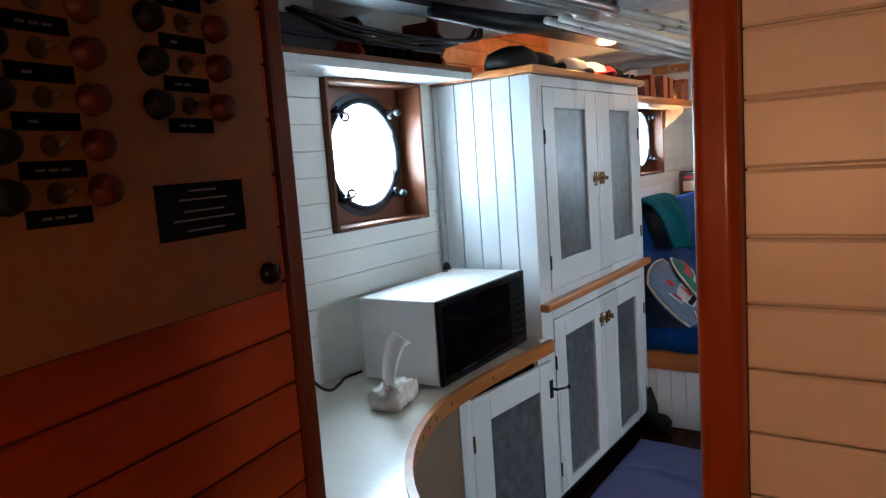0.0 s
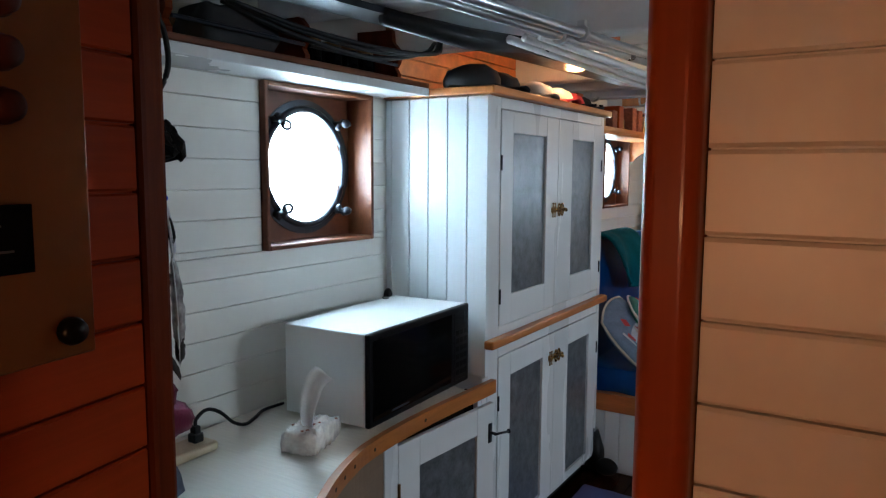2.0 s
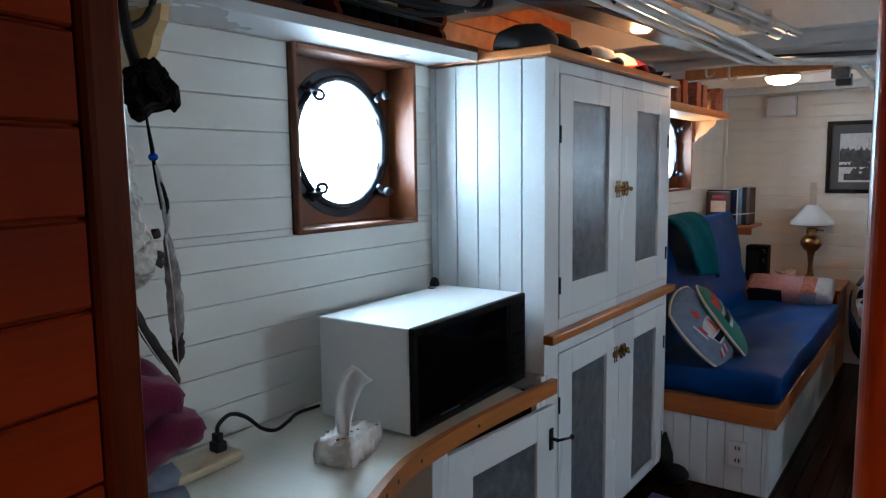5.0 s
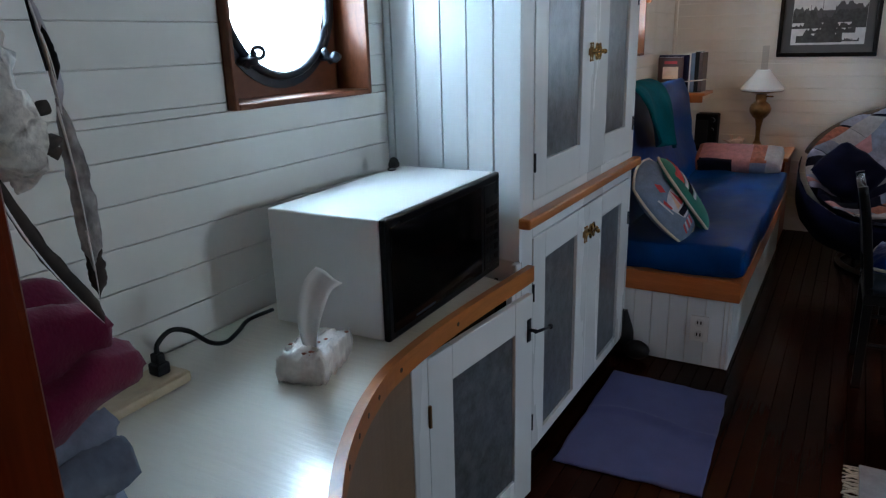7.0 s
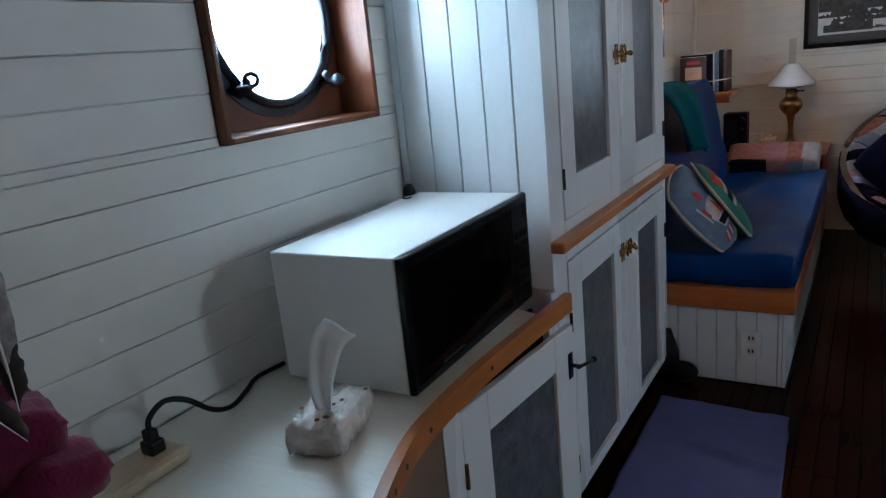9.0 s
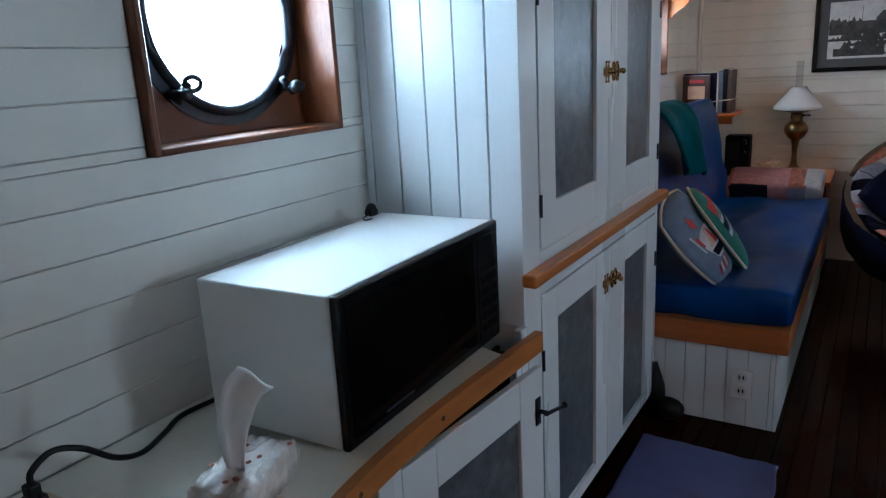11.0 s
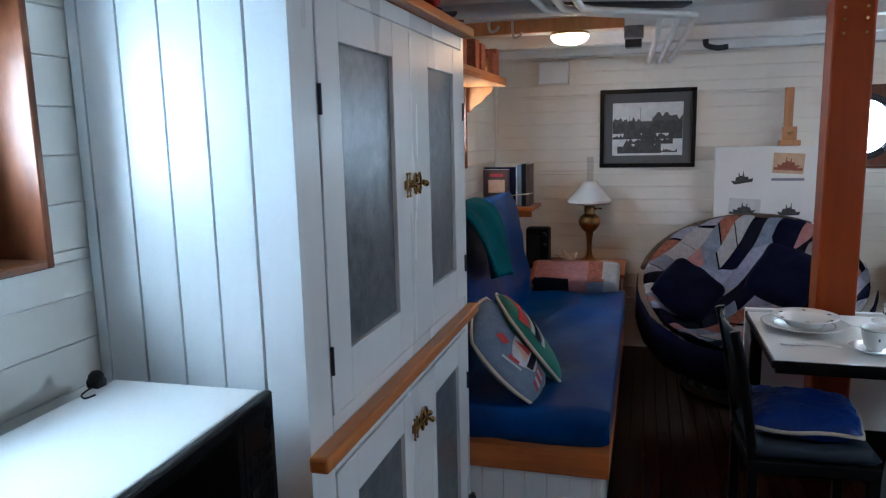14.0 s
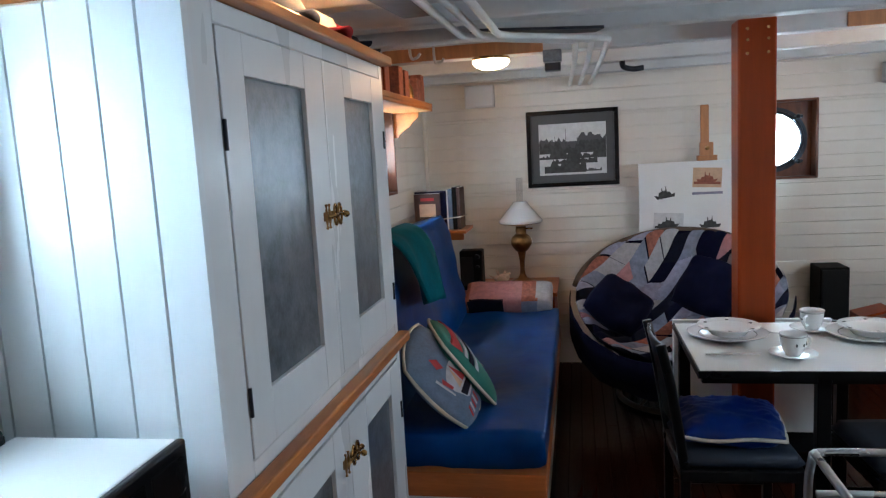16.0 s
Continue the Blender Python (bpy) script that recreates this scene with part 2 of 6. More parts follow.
GREYMOUNT = material("grey_mount", (0.075, 0.075, 0.075), 0.8, vary=0.1, bump=0)
PHOTO_L = material("photo_light", (0.58, 0.58, 0.58), 0.5, vary=0.15, scale=20, bump=0)
PHOTO_D = material("photo_dark", (0.035, 0.035, 0.035), 0.5, vary=0.7, scale=40, bump=0)
PHOTO_T = material("photo_tan", (0.55, 0.36, 0.23), 0.5, vary=0.2, scale=20, bump=0)

GLASS = bpy.data.materials.new("window_glass")
GLASS.use_nodes = True
gb = GLASS.node_tree.nodes["Principled BSDF"]
gb.inputs["Base Color"].default_value = (0.95, 1, 0.99, 1)
gb.inputs["Roughness"].default_value, gb.inputs["Transmission Weight"].default_value, gb.inputs["IOR"].default_value = 0.02, 1.0, 1.45

THIN = bpy.data.materials.new("thin_glass")
THIN.use_nodes = True
tb_ = THIN.node_tree.nodes["Principled BSDF"]
tb_.inputs["Roughness"].default_value, tb_.inputs["Transmission Weight"].default_value, tb_.inputs["IOR"].default_value = 0.05, 1.0, 1.03
DULL = material("dull_switch", (0.05, 0.028, 0.012), 0.6, spec=0.15, vary=0.3, bump=0.05)
KNOB = material("knob_black", (0.004, 0.004, 0.004), 0.6, spec=0.1, vary=0.2, bump=0.02)
BOOKBROWN = material("brown_book", (0.045, 0.016, 0.010), 0.5, vary=0.3, scale=12, bump=0.05)
BRACKET = material("pale_bracket_wood", (0.56, 0.36, 0.15), 0.45, vary=0.2, scale=7, bump=0.06)

# ---- building helpers ----
BASE = {}


def thing(name, label, category, base=(0, 0, 0), m=None, group="", kind=""):
    """An empty at the thing's base. With m its parts are given in its own space, else in the world's."""
    ob = new(name)
    ob.empty_display_size = 0.05
    ob.matrix_world = m if m is not None else Matrix.Translation(base)
    BASE[ob] = Vector((0, 0, 0)) if m is not None else Vector(base)
    return tagged(ob, label, category, group, kind)


def part(name, bm, mat, parent=None, label="", smooth=False, kind=""):
    """Links a bmesh as one mesh object, under a thing or a part where one is given."""
    me = bpy.data.meshes.new(name)
    off = BASE.get(parent, Vector((0, 0, 0)))
    if off.length:
        bmesh.ops.translate(bm, vec=-off, verts=bm.verts)
    bmesh.ops.recalc_face_normals(bm, faces=bm.faces)
    for f in bm.faces:
        f.smooth = smooth
    bm.to_mesh(me)
    bm.free()
    for one in (mat if isinstance(mat, (list, tuple)) else [mat]):
        me.materials.append(one)
    ob = new(name, me)
    if parent is not None:
        ob.parent = parent
    BASE[ob] = off
    if label or kind:
        tagged(ob, label, kind=kind)
    return ob


def box(bm, x0, x1, y0, y1, z0, z1, bevel=0.0, seg=2, m=None):
    made = bmesh.ops.create_cube(bm, size=1, matrix=Matrix.LocRotScale(((x0 + x1) / 2, (y0 + y1) / 2, (z0 + z1) / 2), None,
                                 (abs(x1 - x0), abs(y1 - y0), abs(z1 - z0))))
    vs = made["verts"]
    if bevel:
        es = list({e for v in vs for e in v.link_edges})
        r = bmesh.ops.bevel(bm, geom=es, offset=bevel, segments=seg, affect="EDGES", profile=0.5)
        vs = list({v for f in r["faces"] for v in f.verts})
        vs = list({v for s in vs for f in s.link_faces for v in f.verts})
    if m is not None:
        bmesh.ops.transform(bm, matrix=m, verts=vs)
    return bm


def boxes(*rows, bevel=0.0, seg=2):
    bm = bmesh.new()
    for r in rows:
        box(bm, *r, bevel=bevel, seg=seg)
    return bm


def rod(bm, a, b, r, r2=None, n=12):
    a, b = Vector(a), Vector(b)
    d = b - a
    m = Matrix.Translation((a + b) / 2) @ d.to_track_quat("Z", "Y").to_matrix().to_4x4()
    bmesh.ops.create_cone(bm, cap_ends=True, segments=n, radius1=r, radius2=r if r2 is None else r2, depth=d.length, matrix=m)
    return bm


def ball(bm, c, r, s=(1, 1, 1), n=14, m=None):
    mm = Matrix.Translation(c) @ (m if m is not None else Matrix()) @ Matrix.Diagonal((*s, 1))
    bmesh.ops.create_uvsphere(bm, u_segments=n, v_segments=max(6, n // 2 + 1), radius=r, matrix=mm)
    return bm


def lathe(bm, profile, c=(0, 0, 0), n=28, m=None):
    """A turned body from rows of radius and height."""
    rings = []
    mm = Matrix.Translation(c) @ (m if m is not None else Matrix())
    for r, z in profile:
        rings.append([bm.verts.new(mm @ Vector((max(r, 1e-4) * math.cos(2 * math.pi * k / n), max(r, 1e-4) * math.sin(2 * math.pi * k / n), z))) for k in range(n)])
    for p, q in zip(rings, rings[1:]):
        for k in range(n):
            bm.faces.new((p[k], p[(k + 1) % n], q[(k + 1) % n], q[k]))
    return bm


def sweep(bm, path, r, n=8, closed=False, flat=1.0):
    """A tube along points; flat squeezes it upright."""
    path = [Vector(p) for p in path]
    rings = []
    last = len(path) - 1
    for i, p in enumerate(path):
        t = (path[(i + 1) % len(path)] - path[i - 1]) if closed else path[min(i + 1, last)] - path[max(i - 1, 0)]
        t.normalize()
        up = Vector((0, 0, 1)) if abs(t.z) < 0.9 else Vector((1, 0, 0))
        u = t.cross(up).normalized()
        v = u.cross(t)
        rr = r[i] if isinstance(r, (list, tuple)) else r
        rings.append([bm.verts.new(p + rr * math.cos(2 * math.pi * k / n) * u + rr * flat * math.sin(2 * math.pi * k / n) * v) for k in range(n)])
    pairs = list(zip(rings, rings[1:])) + ([(rings[-1], rings[0])] if closed else [])
    for p, q in pairs:
        for k in range(n):
            bm.faces.new((p[k], p[(k + 1) % n], q[(k + 1) % n], q[k]))
    if not closed:
        bm.faces.new(rings[0])
        bm.faces.new(rings[-1][::-1])
    return bm


def spline(points, n=8):
    """Catmull-Rom through points."""
    p = [Vector(q) for q in points]
    p = [2 * p[0] - p[1]] + p + [2 * p[-1] - p[-2]]
    out = []
    for i in range(1, len(p) - 2):
        for k in range(n):
            t = k / n
            out.append(0.5 * (2 * p[i] + (p[i + 1] - p[i - 1]) * t + (2 * p[i - 1] - 5 * p[i] + 4 * p[i + 1] - p[i + 2]) * t * t
                              + (3 * p[i] - p[i - 1] - 3 * p[i + 1] + p[i + 2]) * t ** 3))
    return out + [p[-2]]


def prism(bm, outline, z0, z1):
    """An upright slab over a plan outline."""
    lo = [bm.verts.new((x, y, z0)) for x, y in outline]
    hi = [bm.verts.new((x, y, z1)) for x, y in outline]
    bm.faces.new(lo[::-1])
    bm.faces.new(hi)
    k = len(lo)
    for i in range(k):
        bm.faces.new((lo[i], lo[(i + 1) % k], hi[(i + 1) % k], hi[i]))
    return bm


def soft(bm, size, m=None, puff=0.5, n=10, wob=0.0, seed=0, rounded=6.0, corner=0.0, crease=0.0):
    """A stuffed cushion: a superellipse block, fullest in the middle."""
    sx, sy, sz = size
    grid = {}
    for side in (1, -1):
        for i in range(n + 1):
            for j in range(n + 1):
                u, v = 2 * i / n - 1, 2 * j / n - 1
                if side < 0 and (abs(u) == 1 or abs(v) == 1):
                    grid[side, i, j] = grid[1, i, j]
                    continue
                full = ((1 - abs(u) ** rounded) * (1 - abs(v) ** rounded)) ** puff
                w = wob * noise.noise(Vector((u * 2.1, v * 2.1, seed + side * 3.7)))
                w += crease * (abs(noise.noise(Vector((u * 9 + 1.5 * v, v * 4.5, seed + 9 + side)))) - 0.25) * (0.4 + u * u)
                pinch = 1 - 0.05 * (1 - full)
                q = Vector((u * (1 - corner * v * v) * sx / 2 * pinch, v * (1 - corner * u * u) * sy / 2 * pinch, side * sz / 2 * full + w))
                grid[side, i, j] = bm.verts.new(m @ q if m is not None else q)
    for side in (1, -1):
        for i in range(n):
            for j in range(n):
                q = [grid[side, i, j], grid[side, i + 1, j], grid[side, i + 1, j + 1], grid[side, i, j + 1]]
                bm.faces.new(q if side > 0 else q[::-1])
    return bm


PIECES = {}


def piece(name, size, mat, m, parent, chamfer=0.004):
    """A board with chamfered front edges: x along, z up, its face towards -y. Alike boards share one mesh."""
    key = (name, tuple(round(s, 3) for s in size), mat.name)
    if key not in PIECES:
        w, d, h = size
        c = chamfer
        v = [(x, 0, z) for x, z in ((0, 0), (w, 0), (w, h), (0, h))]
        v += [(x, -d + c, z) for x, z in ((0, 0), (w, 0), (w, h), (0, h))]
        v += [(x, -d, z) for x, z in ((0.001, c), (w - 0.001, c), (w - 0.001, h - c), (0.001, h - c))]
        f = [(0, 3, 2, 1)[::-1], (8, 9, 10, 11)]
        for a in (0, 4):
            f += [(a + i, a + (i + 1) % 4, a + 4 + (i + 1) % 4, a + 4 + i) for i in range(4)]
        me = bpy.data.meshes.new(name)
        me.from_pydata(v, [], f)
        me.materials.append(mat)
        PIECES[key] = me
    ob = new(name, PIECES[key])
    ob.parent = parent
    ob.matrix_local = Matrix.Translation(-BASE[parent]) @ m
    return ob


def cut_rows(u0, u1, z0, z1, pitch, holes, first=None):
    """Strips of a boarded wall between u0, u1 and z0, z1, cut round the holes (u0, u1, z0, z1)."""
    z = z0 if first is None else first
    while z < z1 - 0.005:
        lo, hi = max(z, z0), min(z + pitch, z1)
        z += pitch
        if hi - lo < 0.006:
            continue
        cuts = sorted({lo, hi, *[c for h in holes for c in h[2:] if lo + 0.004 < c < hi - 0.004]})
        for a, b in zip(cuts, cuts[1:]):
            mid, start = (a + b) / 2, u0
            for h0, h1, hz0, hz1 in sorted(holes):
                if hz0 < mid < hz1 and h1 > u0 and h0 < u1:
                    if h0 > start + 0.004:
                        yield start, h0, a, b
                    start = h1
            if u1 > start + 0.004:
                yield start, u1, a, b


def wall_with_holes(name, u0, u1, z0, z1, holes, to_world, thick, mat, label):
    """A wall slab with openings through it, in blocks round the holes; to_world maps (u, depth, z)."""
    bm = bmesh.new()
    us = sorted({u0, u1, *[h for r in holes for h in r[:2]]})
    zs = sorted({z0, z1, *[h for r in holes for h in r[2:]]})
    for a, b in zip(us, us[1:]):
        for c, d in zip(zs, zs[1:]):
            if any(h[0] <= a and b <= h[1] and h[2] <= c and d <= h[3] for h in holes):
                continue
            box(bm, a, b, 0, thick, c, d, m=to_world)
    bmesh.ops.remove_doubles(bm, verts=bm.verts, dist=0.0005)
    return tagged(part(name, bm, mat), label, "wall", kind="structure")

# ---- the shell of the cabin ----
HULL_X, FAR_Y, DECK_Z = -0.475, 4.16, 2.27
SIDE_Y = 0.022
STAR_X = 3.4
PORT_A = (-0.668, -0.092, 1.373, 1.936)
PORT_B = (2.66, 3.24, 1.385, 1.945)
PORT_F = (1.74, 2.28, 1.315, 1.86)
# frames of the walls: u runs along the wall, the slab grows away from the room
TO_HULL = Matrix(((0, -1, 0, HULL_X), (1, 0, 0, 0), (0, 0, 1, 0), (0, 0, 0, 1)))
TO_FAR = Matrix(((1, 0, 0, 0), (0, 1, 0, FAR_Y), (0, 0, 1, 0), (0, 0, 0, 1)))

floor = tagged(part("floor", boxes((HULL_X, STAR_X, -3.6, FAR_Y, -0.12, -0.012)), BLACK_MAT),
               "dark varnished narrow teak plank cabin floor", "floor", kind="structure")
hull = wall_with_holes("wall_hull", -3.6, FAR_Y + 0.2, -0.12, DECK_Z, [PORT_A, PORT_B], TO_HULL @ Matrix.Translation((0, 0.012, 0)), 0.10, WHITE,
                       "white painted horizontal board lining of the hull")
far = wall_with_holes("wall_bulkhead", HULL_X, STAR_X, -0.12, DECK_Z, [PORT_F], TO_FAR @ Matrix.Translation((0, 0.012, 0)), 0.10, CREAM,
                      "cream white boarded forward bulkhead with a porthole")
tagged(part("wall_starboard", boxes((STAR_X, STAR_X + 0.1, -3.6, FAR_Y + 0.2, -0.12, DECK_Z)), CREAM), "plain cream painted hull side", "wall", kind="structure")
tagged(part("wall_aft", boxes((HULL_X, STAR_X, -3.7, -3.6, -0.12, DECK_Z)), CREAM), "plain cream painted aft bulkhead", "wall", kind="structure")
tagged(part("ceiling", boxes((HULL_X - 0.2, STAR_X + 0.1, -3.7, FAR_Y + 0.2, DECK_Z, DECK_Z + 0.08)), DECK),
       "grey white painted underside of the deck planking", "ceiling", kind="structure")

# aft lobby: mahogany side with the switch panel, and the white boarded partition with its mahogany post
# the lobby side runs ten degrees off the fore and aft line
LOBBY = pose(0.461, -1.73, 0, 0, 0, 10.2)
aft = tagged(part("wall_lobby", box(bmesh.new(), -0.09, -0.012, -2.0, -0.01, 0, DECK_Z, m=LOBBY), MAHOGANY), "varnished mahogany board partition", "wall", kind="structure")
part_w = tagged(part("wall_partition", boxes((1.134, STAR_X, -1.586, -1.51, 0, DECK_Z)), CREAM), "white painted board partition", "wall", kind="structure")
tagged(part("wall_galley_end", boxes((HULL_X, 0.40, -1.90, -1.80, 0, DECK_Z)), WHITE), "white painted end of the galley", "wall", kind="structure")


def beams():
    for y in (-2.9, -2.1, -1.35, -0.62, 0.10, 1.22, 1.68, 2.12, 2.74, 3.42, 4.02):
        b = part("deck_beam", boxes((HULL_X, STAR_X, y - 0.05, y + 0.05, 2.115, DECK_Z), bevel=0.008), DECK)
        tagged(b, "white painted deck beam across the cabin", "beam", group="deck beams", kind="structure")


beams()

# ---- tall galley cabinet ----


def cabinet_door(cab, y0, y1, z0, z1, p0, p1, q0, q1, hinge_y, m=None):
    f = part("door", boxes((-0.016, 0.003, y0, p0, z0, z1), (-0.016, 0.003, p1, y1, z0, z1), (-0.016, 0.0026, p0, p1, z0, q0), (-0.016, 0.0026, p0, p1, q1, z1), bevel=0.0015, seg=1), WHITE_D, cab)
    part("panel", boxes((-0.014, -0.009, p0 - 0.005, p1 + 0.005, q0 - 0.005, q1 + 0.005)), ZINC, f, "mottled grey galvanised sheet panel")
    for z in (z0 + 0.14 * (z1 - z0), z0 + 0.76 * (z1 - z0)):
        bm = bmesh.new()
        rod(bm, (0.005, hinge_y, z - 0.03), (0.005, hinge_y, z + 0.03), 0.0045, n=8)
        part("hinge", bm, BRONZE, f, "dark metal hinge")
    return f


def latch(cab, y, z):
    """Two pairs of spindle shaped brackets with a sliding bolt and its knob."""
    bm = bmesh.new()
    for dy in (-0.062, -0.040):
        lathe(bm, [(0.0, -0.034), (0.0045, -0.031), (0.0022, -0.024), (0.0042, -0.010), (0.0058, 0.0), (0.0042, 0.010), (0.0022, 0.024), (0.0045, 0.031), (0.0, 0.034)], (0.011, y + dy, z), 10)
    box(bm, 0.003, 0.007, y - 0.066, y - 0.036, z - 0.012, z + 0.012, bevel=0.001, seg=1)
    part("keeper", bm, OLDBRASS, cab, "aged brass keeper", smooth=True)
    bm = bmesh.new()
    for dy in (0.006, 0.040):
        sweep(bm, [(0.012, y + dy + 0.013 * math.sin(q * math.pi / 7), z + 0.028 * math.cos(q * math.pi / 7)) for q in range(14)], 0.0036, 8, closed=True)
    box(bm, 0.003, 0.007, y - 0.008, y + 0.056, z - 0.011, z + 0.011, bevel=0.001, seg=1)
    rod(bm, (0.016, y - 0.062, z), (0.016, y + 0.062, z), 0.0052, n=10)
    ball(bm, (0.016, y + 0.066, z), 0.0085, n=10)
    rod(bm, (0.016, y + 0.023, z), (0.034, y + 0.023, z), 0.004, n=8)
    ball(bm, (0.036, y + 0.023, z), 0.0095, n=10)
    part("latch", bm, BRASS, cab, "polished brass sliding latch", smooth=True)


def tall_cabinet():
    cab = thing("tall_cabinet", "white painted tall galley cabinet with grey metal door panels", "cabinet", (-0.23, 0.65, 0))
    part("body", boxes((HULL_X, -0.0205, SIDE_Y + 0.0205, 1.30, 0.10, 1.93)), WHITE_D, cab)
    part("toe_kick", boxes((HULL_X, -0.07, 0.0, 1.28, 0.002, 0.10)), BLACK_MAT, cab, "black recessed plinth")
    part("face_frame", boxes((-0.02, -0.0005, 0.0, 0.042, 0.10, 0.845), (-0.02, 0.0, 0.042, 0.13, 0.10, 1.93), (-0.02, 0.0, 1.262, 1.302, 0.10, 1.93), (-0.02, -0.0005, 0.13, 1.262, 1.885, 1.93),
                             (-0.02, -0.0005, 0.13, 1.262, 0.90, 1.025), (-0.02, -0.0005, 0.13, 1.262, 0.10, 0.115), bevel=0.003, seg=1), WHITE_D, cab)
    cabinet_door(cab, 0.132, 0.6935, 1.0275, 1.8825, 0.236, 0.565, 1.145, 1.797, 0.131)
    cabinet_door(cab, 0.6955, 1.2605, 1.0275, 1.8825, 0.864, 1.15, 1.145, 1.797, 1.261)
    cabinet_door(cab, 0.132, 0.6935, 0.117, 0.8975, 0.240, 0.565, 0.15, 0.804, 0.131)
    cabinet_door(cab, 0.6955, 1.2605, 0.117, 0.8975, 0.864, 1.15, 0.15, 0.804, 1.261)
    latch(cab, 0.69, 1.472)
    latch(cab, 0.69, 0.786)
    part("rail", boxes((0.0, 0.042, 0.01, 1.31, 0.958, 0.992), bevel=0.007), OAK, cab, "varnished oak grab rail")
    part("top", boxes((HULL_X, 0.035, SIDE_Y - 0.02, 1.325, 1.932, 1.962), bevel=0.006), OAK, cab, "varnished oak top edge")
    # boarded side
    for a, b in ((HULL_X, -0.446), (-0.446, -0.357), (-0.357, -0.265), (-0.265, -0.175), (-0.175, -0.085), (-0.085, 0.0055)):
        piece("board", (b - a - 0.0035, 0.02, 1.93 - 0.846), WHITE_V, Matrix.Translation((a, SIDE_Y + 0.02, 0.846)), cab, 0.006)
    return cab


tall_cabinet()

# ---- counter ----
EDGE = spline([(0.056, 0.012), (0.037, -0.45), (0.050, -0.74), (0.085, -0.89), (0.140, -1.03), (0.215, -1.165), (0.315, -1.295), (0.43, -1.395), (0.55, -1.45)], 6)
EDGE = [(p[0], p[1]) for p in [Vector((*q, 0)) if len(q) == 2 else q for q in EDGE]]


def strip(bm, path, inward, z0, z1):
    """An upright strip that follows a plan path, of the given thickness towards the hull."""
    pts = [Vector((x, y)) for x, y in path]
    off = []
    for i, p in enumerate(pts):
        t = (pts[min(i + 1, len(pts) - 1)] - pts[max(i - 1, 0)]).normalized()
        off.append(p + inward * Vector((t.y, -t.x)))
    outline = [(p.x, p.y) for p in pts] + [(p.x, p.y) for p in reversed(off)]
    return prism(bm, outline, z0, z1)


def counter():
    c = thing("galley_counter", "cream gloss painted galley counter with curved wooden edge", "counter", (-0.2, -0.8, 0))
    inner = [(x - 0.012, y) for x, y in EDGE[:-1]]
    bm = prism(bmesh.new(), [(HULL_X, SIDE_Y - 0.002)] + [(x, min(y, SIDE_Y - 0.002)) for x, y in inner[2:]] + [(0.5, -1.47), (0.40, -1.797), (HULL_X, -1.797)], 0.80, 0.838)
    part("top", bm, COUNTER, c)
    part("edge", strip(bmesh.new(), EDGE, 0.022, 0.797, 0.848), OAK, c, "varnished oak edge strip")
    for k in (6, 12, 17, 20, 23, 27, 31, 36, 41):
        x, y = EDGE[k]
        t = (Vector(EDGE[k + 1]) - Vector(EDGE[k - 1])).normalized()
        o = Vector((-t.y, t.x))
        part("plug", rod(bmesh.new(), (x - o.x * 0.004, y - o.y * 0.004, 0.822), (x + o.x * 0.0012, y + o.y * 0.0012, 0.822), 0.006, n=8), BARK, c, "dark wooden screw plug")
    part("panel", strip(bmesh.new(), [(x - 0.022, y) for x, y in EDGE if y < -0.64], 0.012, 0.002, 0.797), VENEER, c, "brown curved veneer panel")
    bm = boxes((-0.02, 0.024, -0.66, -0.5865, 0.002, 0.795), (-0.02, 0.0, -0.585, -0.002, 0.002, 0.06), (-0.02, 0.0, -0.03, -0.002, 0.06, 0.797), bevel=0.002, seg=1)
    part("face_frame", bm, WHITE_D, c)
    # black sheets close behind the door stand in for the cupboard's dark interior
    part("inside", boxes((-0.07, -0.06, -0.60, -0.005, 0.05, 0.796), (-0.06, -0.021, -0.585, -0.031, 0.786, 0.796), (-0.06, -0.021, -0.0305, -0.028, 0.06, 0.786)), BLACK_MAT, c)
    # the door stands slightly open on its aft hinges
    sw = Matrix.Translation((0.004, -0.585, 0)) @ pose(0, 0, 0, 0, 0, -5)
    d = bmesh.new()
    for r in ((0, 0.02, 0, 0.11, 0.07, 0.775), (0, 0.02, 0.445, 0.555, 0.07, 0.775), (0, 0.0195, 0.11, 0.445, 0.07, 0.17), (0, 0.0195, 0.11, 0.445, 0.675, 0.775)):
        box(d, *r, bevel=0.002, seg=1, m=sw)
    d = part("door", d, WHITE_D, c, "white door ajar with grey metal panel")
    part("panel", box(bmesh.new(), 0.004, 0.010, 0.1, 0.455, 0.16, 0.685, m=sw), ZINC, d)
    for z in (0.2, 0.62):
        part("hinge", rod(bmesh.new(), sw @ Vector((0.024, 0.0, z - 0.03)), sw @ Vector((0.024, 0.0, z + 0.03)), 0.005, n=8), OLDBRASS, d)
    bm = bmesh.new()
    box(bm, 0.02, 0.024, 0.515, 0.54, 0.625, 0.70, bevel=0.003, m=sw)
    rod(bm, sw @ Vector((0.02, 0.527, 0.665)), sw @ Vector((0.052, 0.527, 0.665)), 0.006, n=8)
    rod(bm, sw @ Vector((0.05, 0.515, 0.667)), sw @ Vector((0.056, 0.60, 0.655)), 0.005, n=8)
    ball(bm, sw @ Vector((0.056, 0.605, 0.655)), 0.009, n=8)
    part("handle", bm, BRONZE, d, "dark metal lever handle", smooth=True)


counter()


